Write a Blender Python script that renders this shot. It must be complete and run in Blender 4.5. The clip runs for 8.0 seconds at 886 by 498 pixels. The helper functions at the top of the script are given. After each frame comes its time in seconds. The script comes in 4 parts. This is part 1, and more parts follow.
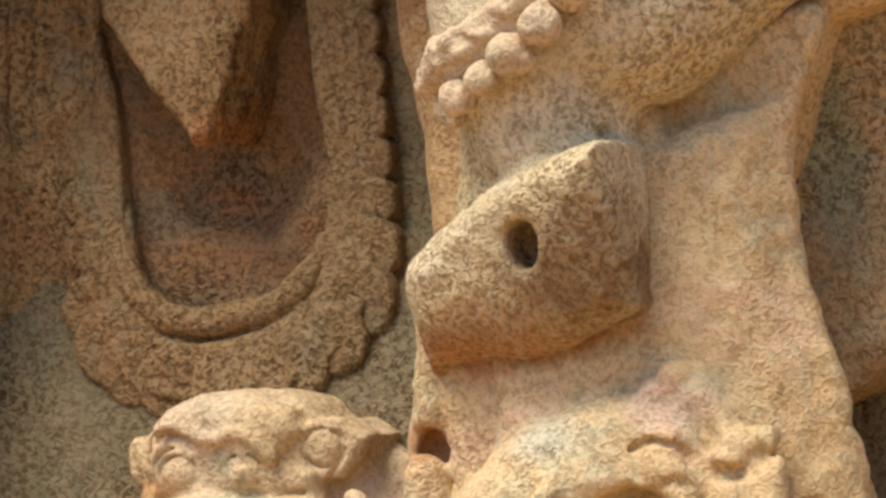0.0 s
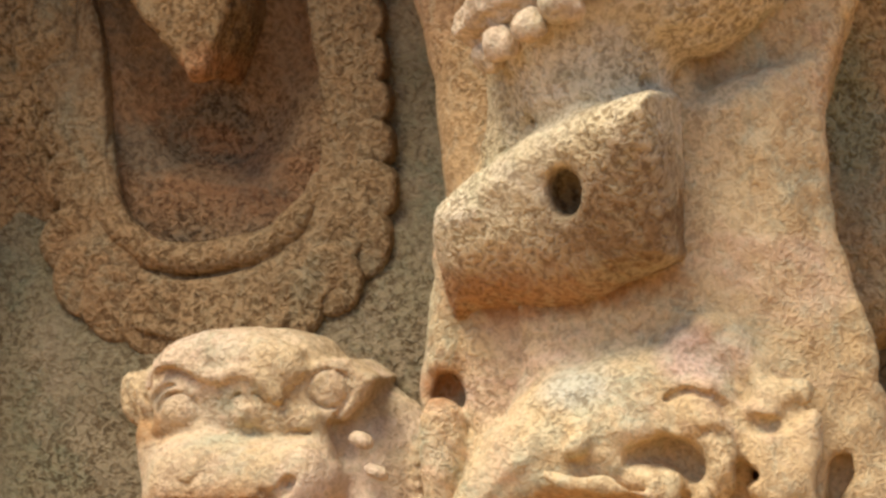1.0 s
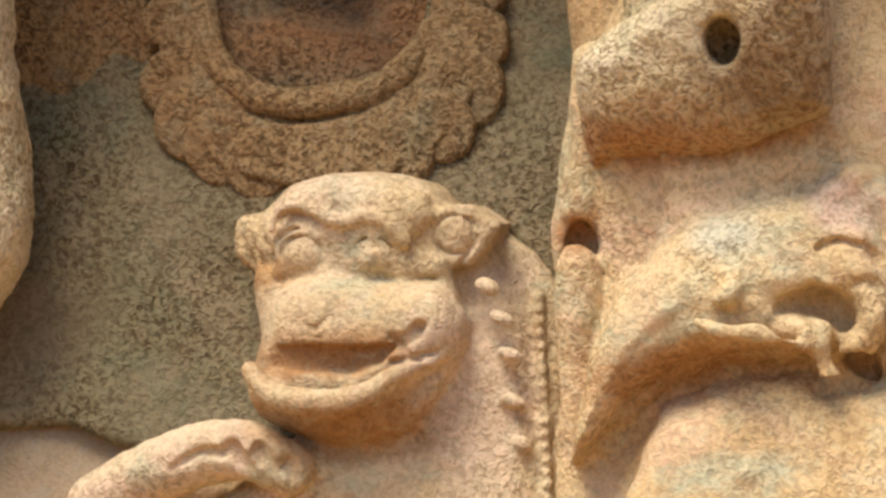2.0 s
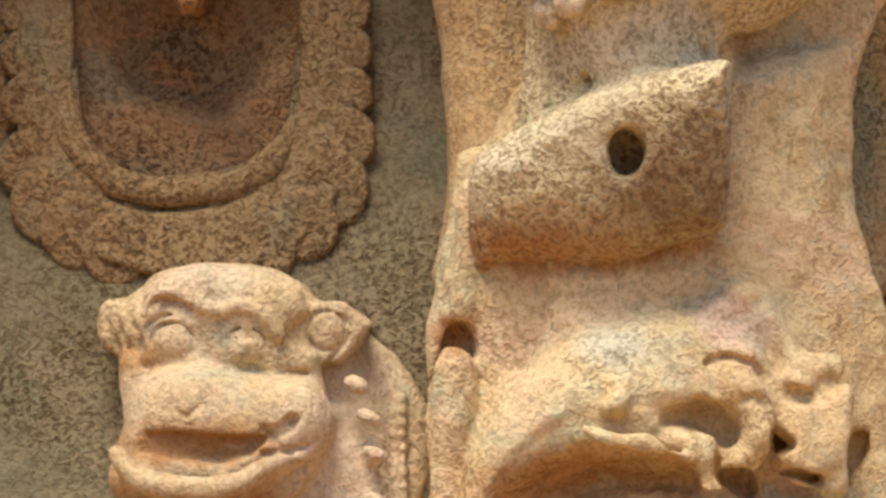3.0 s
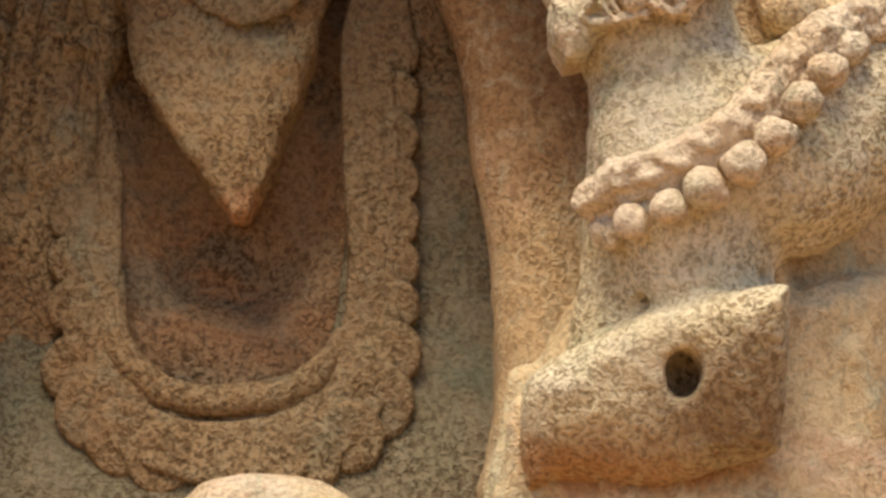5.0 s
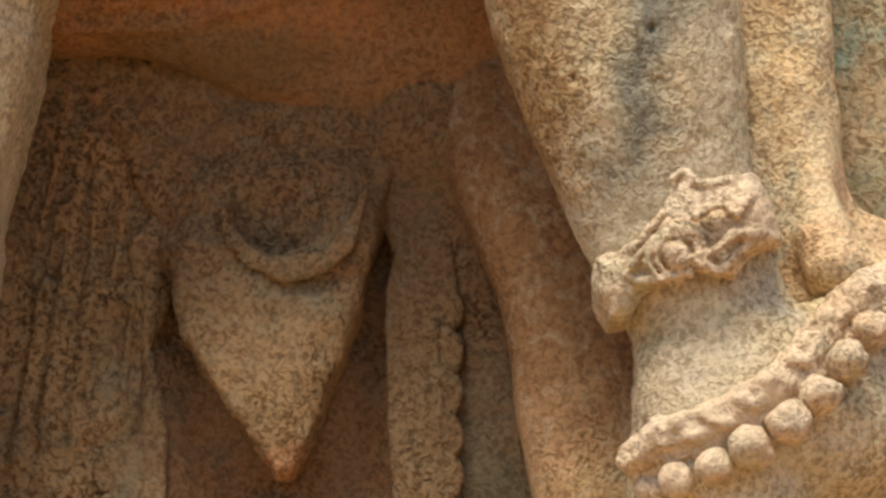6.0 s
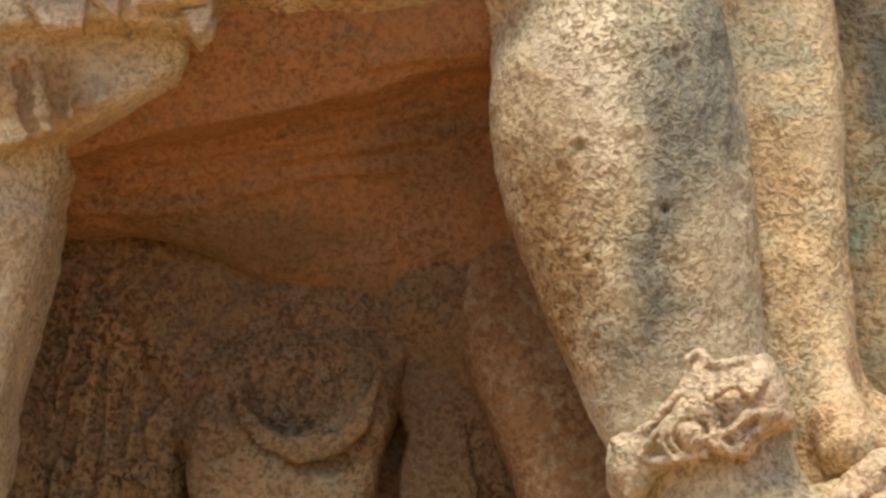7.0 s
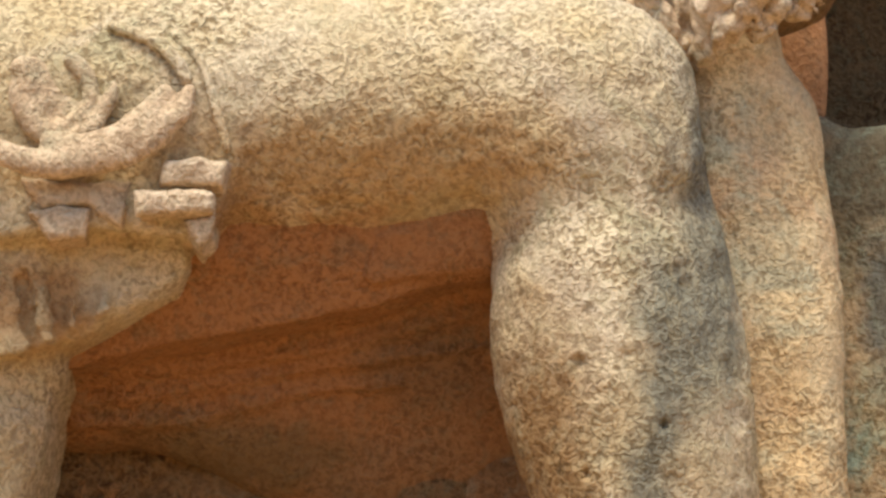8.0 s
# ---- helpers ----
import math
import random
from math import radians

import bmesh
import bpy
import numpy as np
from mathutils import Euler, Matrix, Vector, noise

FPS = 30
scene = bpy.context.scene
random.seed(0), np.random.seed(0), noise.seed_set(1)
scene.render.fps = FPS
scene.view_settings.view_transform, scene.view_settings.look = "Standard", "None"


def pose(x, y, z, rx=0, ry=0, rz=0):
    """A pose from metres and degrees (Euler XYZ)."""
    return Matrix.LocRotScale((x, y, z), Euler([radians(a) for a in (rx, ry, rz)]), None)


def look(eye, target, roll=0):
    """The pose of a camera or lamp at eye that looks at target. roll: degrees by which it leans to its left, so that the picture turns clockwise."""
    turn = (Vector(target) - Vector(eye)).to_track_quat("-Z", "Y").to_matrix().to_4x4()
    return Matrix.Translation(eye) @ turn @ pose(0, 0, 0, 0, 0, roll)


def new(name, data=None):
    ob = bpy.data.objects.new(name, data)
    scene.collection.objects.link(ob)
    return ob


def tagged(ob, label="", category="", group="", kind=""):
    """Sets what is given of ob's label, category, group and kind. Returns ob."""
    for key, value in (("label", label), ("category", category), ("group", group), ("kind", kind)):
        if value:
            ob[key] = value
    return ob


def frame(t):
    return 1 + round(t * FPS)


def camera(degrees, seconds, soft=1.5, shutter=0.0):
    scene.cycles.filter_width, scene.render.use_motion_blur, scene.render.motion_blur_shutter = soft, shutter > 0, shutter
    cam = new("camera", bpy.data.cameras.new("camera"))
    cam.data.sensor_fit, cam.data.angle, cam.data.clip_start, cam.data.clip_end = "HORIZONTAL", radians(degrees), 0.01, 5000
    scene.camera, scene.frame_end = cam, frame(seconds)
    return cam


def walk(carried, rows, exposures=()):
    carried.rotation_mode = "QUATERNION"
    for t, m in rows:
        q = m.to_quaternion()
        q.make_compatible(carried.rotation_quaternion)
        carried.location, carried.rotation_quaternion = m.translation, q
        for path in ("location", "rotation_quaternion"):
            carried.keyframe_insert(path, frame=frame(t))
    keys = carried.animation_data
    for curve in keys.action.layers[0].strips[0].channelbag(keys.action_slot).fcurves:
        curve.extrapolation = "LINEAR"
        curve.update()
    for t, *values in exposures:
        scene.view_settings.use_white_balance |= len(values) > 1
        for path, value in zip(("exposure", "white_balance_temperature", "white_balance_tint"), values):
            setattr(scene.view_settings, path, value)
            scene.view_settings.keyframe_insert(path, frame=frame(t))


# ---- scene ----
ROWS = (
    (0, (3.1470, -7.6585, 1.4767), 22.0092, 2.7916, -7.443),
    (0.5, (2.6863, -7.8373, 1.5409), 18.1898, 2.3552, -6.749),
    (1, (2.2455, -7.9792, 1.5794), 15.3624, 1.3671, -5.827),
    (1.5, (1.8106, -8.0921, 1.6692), 13.2027, -0.0674, -5.821),
    (1.7, (1.5689, -8.1445, 1.6503), 11.9580, -0.3911, -5.518),
    (1.975, (1.2865, -8.1988, 1.6147), 10.0968, -0.6321, -4.947),
    (2.25, (1.0088, -8.2397, 1.5651), 7.6948, -0.5779, -4.065),
    (2.525, (0.7418, -8.2682, 1.5206), 5.1602, -0.1983, -3.059),
    (2.8, (0.4919, -8.2852, 1.5005), 2.9011, 0.5369, -2.116),
    (3, (0.2872, -8.2950, 1.4993), 1.2025, 1.3269, -1.390),
    (3.5, (0.0569, -8.2998, 1.4710), -0.9378, 2.1616, -0.404),
    (4, (0.0057, -8.3000, 1.4674), -0.9396, 2.8627, 0.039),
    (4.2, (0.0052, -8.3000, 1.4775), -0.6029, 3.2577, -0.057),
    (4.475, (0.0045, -8.3000, 1.4952), -0.3453, 3.5347, -0.111),
    (4.75, (0.0034, -8.3000, 1.5207), -0.2655, 3.6189, -0.088),
    (5.025, (0.0022, -8.3000, 1.5476), -0.2229, 3.7755, -0.042),
    (5.3, (0.0013, -8.3000, 1.5697), -0.0767, 4.2693, -0.030),
    (5.5, (0.0007, -8.3000, 1.5847), 0.1328, 4.9118, -0.049),
    (6, (0.0000, -8.3000, 1.5993), 0.3199, 6.6161, -0.012),
    (6.5, (0.0004, -8.3000, 1.5907), 0.3160, 7.8844, 0.128),
    (7, (0.0006, -8.3000, 1.5850), 0.5080, 9.0084, 0.027),
    (7.5, (0.0033, -8.3000, 1.5219), 0.7967, 10.7502, 0.626),
    (8, (0.0050, -8.3000, 1.4830), 0.5633, 12.4425, 0.740),
)


def facing(eye, yaw, pitch, roll):
    y, p = radians(yaw), radians(pitch)
    ahead = Vector((-math.sin(y) * math.cos(p), math.cos(y) * math.cos(p), math.sin(p)))
    return look(eye, Vector(eye) + ahead, roll)


cam = camera(11.1942, 8.0, soft=3.0)
walk(cam, [(t, facing(e, y, p, r)) for t, e, y, p, r in ROWS])

# ---------------------------------------------------------------- light
world = bpy.data.worlds.new("sky")
scene.world = world
world.use_nodes = True
wn = world.node_tree
sky = wn.nodes.new("ShaderNodeTexSky")
sky.sky_type, sky.sun_disc = "NISHITA", False
sky.sun_elevation, sky.sun_rotation = radians(68), radians(204)
wn.nodes["Background"].inputs["Strength"].default_value = 0.118
wn.links.new(sky.outputs["Color"], wn.nodes["Background"].inputs["Color"])

sun = new("sun", bpy.data.lights.new("sun", "SUN"))
sun.data.energy, sun.data.angle, sun.data.color = 2.58, radians(32), (1.0, 0.905, 0.755)
sun.matrix_world = look((-1.7, -3.7, 11.0), (0, 0, 1))
scene.view_settings.exposure = 0.93


# ---------------------------------------------------------------- materials
def stone(name, tones, stain, lichen, grain=1.0, streak=None, above=None, marks=()):
    """Weathered granite: two tones, wandering stains, lichen patches, chiselled grain."""
    m = bpy.data.materials.new(name)
    m.use_nodes = True
    nt = m.node_tree
    n, l = nt.nodes, nt.links
    bsdf = n["Principled BSDF"]
    co = n.new("ShaderNodeTexCoord").outputs["Object"]

    def noise_tex(scale, detail, rough=0.6, warp=0.0):
        t = n.new("ShaderNodeTexNoise")
        t.inputs["Scale"].default_value, t.inputs["Detail"].default_value = scale, detail
        t.inputs["Roughness"].default_value, t.inputs["Distortion"].default_value = rough, warp
        l.new(co, t.inputs["Vector"])
        return t.outputs["Fac"]

    def ramp(fac, lo, hi, a=(0, 0, 0), b=(1, 1, 1)):
        r = n.new("ShaderNodeValToRGB")
        r.color_ramp.elements[0].position, r.color_ramp.elements[1].position = lo, hi
        r.color_ramp.elements[0].color, r.color_ramp.elements[1].color = (*a, 1), (*b, 1)
        l.new(fac, r.inputs["Fac"])
        return r.outputs["Color"]

    def mix(fac, a, b, kind="MIX"):
        x = n.new("ShaderNodeMix")
        x.data_type, x.blend_type = "RGBA", kind
        for socket, v in ((x.inputs[0], fac), (x.inputs[6], a), (x.inputs[7], b)):
            if isinstance(v, (int, float)):
                socket.default_value = v
            elif isinstance(v, tuple):
                socket.default_value = (*v, 1)
            else:
                l.new(v, socket)
        return x.outputs[2]

    base = ramp(noise_tex(3.1, 4, 0.6, 0.6), 0.38, 0.64, *tones)
    base = mix(ramp(noise_tex(2.3, 5, 0.65, 1.2), 0.5, 0.68), base, stain)
    base = mix(ramp(noise_tex(4.7, 6, 0.7, 0.5), 0.54, 0.66), base, lichen)
    if streak:
        # a run of dark lichen down the stone, of wandering width
        x0, half, lean, tone = streak
        sep = n.new("ShaderNodeSeparateXYZ")
        l.new(co, sep.inputs[0])

        def math_node(op, a, b):
            k = n.new("ShaderNodeMath")
            k.operation = op
            for socket, v in zip(k.inputs, (a, b)):
                if isinstance(v, (int, float)):
                    socket.default_value = v
                else:
                    l.new(v, socket)
            return k.outputs[0]

        off = math_node("SUBTRACT", math_node("ADD", sep.outputs[0], math_node("MULTIPLY", sep.outputs[2], lean)), x0)
        off = math_node("ADD", off, math_node("MULTIPLY", math_node("SUBTRACT", noise_tex(5, 4, 0.6, 0.6), 0.5), 0.35))
        near = math_node("SUBTRACT", 1.0, math_node("DIVIDE", math_node("ABSOLUTE", off, 0), half))
        high = math_node("MINIMUM", math_node("MAXIMUM", math_node("MULTIPLY", math_node("SUBTRACT", sep.outputs[2], 2.45), 4.0), 0.0), 1.0)
        base = mix(ramp(math_node("MULTIPLY", near, high), 0.1, 0.8), base, tone)
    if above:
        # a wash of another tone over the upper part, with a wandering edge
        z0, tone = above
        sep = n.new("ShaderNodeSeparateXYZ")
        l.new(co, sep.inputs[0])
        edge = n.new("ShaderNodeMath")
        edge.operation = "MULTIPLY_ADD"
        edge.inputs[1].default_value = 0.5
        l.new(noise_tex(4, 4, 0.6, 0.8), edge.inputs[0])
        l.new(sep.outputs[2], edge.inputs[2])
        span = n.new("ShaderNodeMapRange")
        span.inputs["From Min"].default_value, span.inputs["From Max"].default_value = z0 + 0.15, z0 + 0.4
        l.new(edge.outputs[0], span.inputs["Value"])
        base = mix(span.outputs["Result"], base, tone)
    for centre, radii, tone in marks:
        # a ragged patch of tone; some are stains, some hold painted-in shade
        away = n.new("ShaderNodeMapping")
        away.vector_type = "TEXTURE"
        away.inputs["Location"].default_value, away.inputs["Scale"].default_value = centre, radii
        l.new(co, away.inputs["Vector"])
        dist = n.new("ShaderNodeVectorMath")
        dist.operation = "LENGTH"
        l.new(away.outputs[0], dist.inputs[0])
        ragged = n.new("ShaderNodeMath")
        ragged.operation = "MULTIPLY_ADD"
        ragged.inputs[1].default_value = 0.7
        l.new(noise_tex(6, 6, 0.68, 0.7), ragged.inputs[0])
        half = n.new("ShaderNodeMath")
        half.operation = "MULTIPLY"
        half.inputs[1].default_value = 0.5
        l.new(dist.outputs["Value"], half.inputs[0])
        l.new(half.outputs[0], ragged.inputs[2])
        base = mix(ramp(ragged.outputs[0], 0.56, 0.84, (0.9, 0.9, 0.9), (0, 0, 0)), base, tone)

    def sine(fac, times):
        k = n.new("ShaderNodeMath")
        k.operation = "MULTIPLY"
        k.inputs[1].default_value = times
        l.new(fac, k.inputs[0])
        w = n.new("ShaderNodeMath")
        w.operation = "SINE"
        l.new(k.outputs[0], w.inputs[0])
        u = n.new("ShaderNodeMath")
        u.operation = "MULTIPLY_ADD"
        u.inputs[1].default_value, u.inputs[2].default_value = 0.5, 0.5
        l.new(w.outputs[0], u.inputs[0])
        return u.outputs[0]

    # speckle of grey and yellow, then pecked grain and scattered pits
    base = mix(ramp(noise_tex(26, 4, 0.65, 0.8), 0.5, 0.64, (0, 0, 0), (0.4, 0.4, 0.4)), base, lichen)
    worm = ramp(noise_tex(90, 1.0, 0.5, 0.8), 0.30, 0.65)
    curl = sine(noise_tex(46, 1.0, 0.5, 1.0), 22.0)
    fine = noise_tex(210, 2, 0.6)
    patch = ramp(noise_tex(3.5, 3, 0.6, 0.5), 0.36, 0.62, (0.45, 0.45, 0.45), (1, 1, 1))
    dark = ramp(mix(0.14, worm, curl), 0.12, 0.8, (0.50**grain, 0.43**grain, 0.33**grain), (1.2, 1.19, 1.13))
    strength = n.new("ShaderNodeMath")
    strength.operation = "MULTIPLY"
    strength.inputs[1].default_value = min(0.9 * grain, 1.0)
    l.new(patch, strength.inputs[0])
    base = mix(strength.outputs[0], base, mix(1.0, base, dark, "MULTIPLY"))
    base = mix(0.35, base, mix(1.0, base, ramp(fine, 0.3, 0.7, (0.7, 0.7, 0.7), (1.2, 1.2, 1.2)), "MULTIPLY"))
    base = mix(ramp(noise_tex(33, 2, 0.5, 0.4), 0.69, 0.76, (0, 0, 0), (0.45, 0.45, 0.45)), base, mix(1.0, base, (0.32, 0.24, 0.16), "MULTIPLY"))
    l.new(base, bsdf.inputs["Base Color"])
    bsdf.inputs["Roughness"].default_value = 0.88
    bsdf.inputs["Specular IOR Level"].default_value = 0.2
    relief = n.new("ShaderNodeMath")
    relief.operation = "MULTIPLY"
    l.new(worm, relief.inputs[0])
    l.new(patch, relief.inputs[1])
    add = n.new("ShaderNodeMath")
    add.operation = "MULTIPLY_ADD"
    add.inputs[1].default_value = 0.8
    l.new(fine, add.inputs[0])
    l.new(relief.outputs[0], add.inputs[2])
    bump = n.new("ShaderNodeBump")
    bump.inputs["Strength"].default_value, bump.inputs["Distance"].default_value = min(1.0, 0.85 * grain), 0.0042
    l.new(add.outputs[0], bump.inputs["Height"])
    l.new(bump.outputs["Normal"], bsdf.inputs["Normal"])
    return m


OCHRE = stone("ochre_granite", ((0.60, 0.415, 0.215), (0.69, 0.53, 0.31)), (0.58, 0.36, 0.20), (0.47, 0.42, 0.28))
# foot and thigh marks: brown staining with shade painted into it
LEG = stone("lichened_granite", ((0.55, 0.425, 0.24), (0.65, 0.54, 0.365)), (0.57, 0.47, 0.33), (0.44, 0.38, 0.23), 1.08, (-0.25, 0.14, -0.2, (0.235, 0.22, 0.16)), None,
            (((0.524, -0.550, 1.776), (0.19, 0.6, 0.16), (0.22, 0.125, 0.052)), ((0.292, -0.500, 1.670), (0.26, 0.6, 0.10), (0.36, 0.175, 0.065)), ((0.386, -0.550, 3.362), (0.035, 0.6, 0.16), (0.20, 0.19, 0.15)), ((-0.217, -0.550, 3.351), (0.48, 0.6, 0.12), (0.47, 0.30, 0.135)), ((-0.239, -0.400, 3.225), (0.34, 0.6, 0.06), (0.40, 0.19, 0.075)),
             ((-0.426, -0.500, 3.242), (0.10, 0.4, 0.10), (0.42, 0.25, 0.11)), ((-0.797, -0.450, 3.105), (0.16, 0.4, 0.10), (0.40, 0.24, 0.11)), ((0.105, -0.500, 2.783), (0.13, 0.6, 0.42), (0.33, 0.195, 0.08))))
# browns under foot, in the notch and below jaw mix staining with painted shade
SERPENT = stone("serpent_granite", ((0.55, 0.375, 0.185), (0.65, 0.49, 0.28)), (0.64, 0.43, 0.28), (0.46, 0.42, 0.27), 0.85, None, None,
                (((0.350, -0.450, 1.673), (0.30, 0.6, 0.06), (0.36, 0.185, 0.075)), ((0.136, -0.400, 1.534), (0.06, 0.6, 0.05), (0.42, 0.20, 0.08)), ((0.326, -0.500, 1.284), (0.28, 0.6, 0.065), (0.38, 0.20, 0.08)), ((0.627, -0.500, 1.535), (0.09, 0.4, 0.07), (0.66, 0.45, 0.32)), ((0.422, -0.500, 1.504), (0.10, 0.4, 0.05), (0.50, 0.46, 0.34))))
# GREY, UMBER, BUFF and BROWN carry some of the thigh's shade in their tone
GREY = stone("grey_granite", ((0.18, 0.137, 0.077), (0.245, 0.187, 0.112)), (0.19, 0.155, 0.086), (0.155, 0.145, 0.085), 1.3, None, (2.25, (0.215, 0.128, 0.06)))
MOSS = stone("mossy_granite", ((0.42, 0.29, 0.15), (0.52, 0.38, 0.21)), (0.36, 0.34, 0.20), (0.28, 0.31, 0.21), 1.1, None, None,
             (((0.696, -0.120, 3.448), (0.18, 0.5, 0.26), (0.12, 0.10, 0.06)), ((0.736, -0.120, 3.191), (0.06, 0.5, 0.2), (0.15, 0.15, 0.12)), ((0.850, -0.200, 1.947), (0.08, 0.5, 0.22), (0.27, 0.28, 0.18))))
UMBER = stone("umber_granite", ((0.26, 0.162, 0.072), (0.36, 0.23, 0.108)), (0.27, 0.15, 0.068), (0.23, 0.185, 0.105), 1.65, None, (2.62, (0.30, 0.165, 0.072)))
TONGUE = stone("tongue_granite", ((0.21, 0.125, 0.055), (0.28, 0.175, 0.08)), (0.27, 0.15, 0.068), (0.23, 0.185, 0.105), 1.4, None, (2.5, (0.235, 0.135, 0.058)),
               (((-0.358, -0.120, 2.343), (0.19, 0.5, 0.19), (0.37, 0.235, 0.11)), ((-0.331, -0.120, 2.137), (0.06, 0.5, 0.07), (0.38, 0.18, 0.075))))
# the darker upper tone stands in for shade from the thigh above
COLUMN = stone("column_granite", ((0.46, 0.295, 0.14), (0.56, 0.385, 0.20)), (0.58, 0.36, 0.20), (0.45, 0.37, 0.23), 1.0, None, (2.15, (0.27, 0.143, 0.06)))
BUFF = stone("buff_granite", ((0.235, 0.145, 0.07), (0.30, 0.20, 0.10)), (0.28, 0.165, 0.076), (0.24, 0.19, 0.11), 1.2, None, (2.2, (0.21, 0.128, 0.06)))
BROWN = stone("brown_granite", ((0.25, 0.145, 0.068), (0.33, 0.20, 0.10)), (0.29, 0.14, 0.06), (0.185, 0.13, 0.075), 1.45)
RUST = stone("rust_granite", ((0.42, 0.20, 0.09), (0.50, 0.26, 0.12)), (0.45, 0.19, 0.08), (0.23, 0.15, 0.085), 0.7)
# first mark is painted shade below the knee, over the rust wash
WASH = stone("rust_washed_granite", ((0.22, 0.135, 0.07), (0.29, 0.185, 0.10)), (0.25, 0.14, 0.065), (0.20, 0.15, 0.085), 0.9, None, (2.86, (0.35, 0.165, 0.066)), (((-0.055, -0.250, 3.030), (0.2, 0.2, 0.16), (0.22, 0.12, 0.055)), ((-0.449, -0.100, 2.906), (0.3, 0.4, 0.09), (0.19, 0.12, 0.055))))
PINK = stone("pale_granite", ((0.56, 0.41, 0.26), (0.65, 0.51, 0.35)), (0.58, 0.41, 0.25), (0.46, 0.39, 0.25), 1.0)
# mouth and left-ear browns are painted shade; the chin brown is partly stain
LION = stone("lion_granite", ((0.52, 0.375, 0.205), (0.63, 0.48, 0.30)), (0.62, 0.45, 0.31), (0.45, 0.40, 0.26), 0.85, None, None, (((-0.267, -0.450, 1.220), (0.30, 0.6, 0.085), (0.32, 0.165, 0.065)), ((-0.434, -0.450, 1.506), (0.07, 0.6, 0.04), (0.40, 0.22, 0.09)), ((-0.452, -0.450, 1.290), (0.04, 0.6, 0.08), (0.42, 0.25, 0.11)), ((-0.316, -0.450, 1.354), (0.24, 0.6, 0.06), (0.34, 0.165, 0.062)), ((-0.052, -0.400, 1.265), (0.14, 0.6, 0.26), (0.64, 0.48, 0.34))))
BASE = stone("base_granite", ((0.30, 0.22, 0.13), (0.38, 0.28, 0.17)), (0.38, 0.27, 0.17), (0.30, 0.27, 0.20), 0.5)
EARTH = stone("court_dust", ((0.42, 0.25, 0.11), (0.50, 0.31, 0.145)), (0.38, 0.215, 0.095), (0.34, 0.22, 0.11), 0.5)


# ---------------------------------------------------------------- carving
def curve(points, n=8, closed=False):
    """A smooth curve through control points of any dimension."""
    p = np.array(points, float)
    if len(p) < 3:
        return np.array([p[0] + (p[-1] - p[0]) * t for t in np.linspace(0, 1, n + 1)])
    q = np.vstack([p[-1], p, p[:2]]) if closed else np.vstack([2 * p[0] - p[1], p, 2 * p[-1] - p[-2]])
    out = []
    for a, b, c, d in zip(q, q[1:], q[2:], q[3:]):
        for t in np.arange(n) / n:
            out.append(0.5 * (2 * b + (c - a) * t + (2 * a - 5 * b + 4 * c - d) * t**2 + (3 * b - a - 3 * c + d) * t**3))
    if not closed:
        out.append(p[-1])
    return np.array(out)


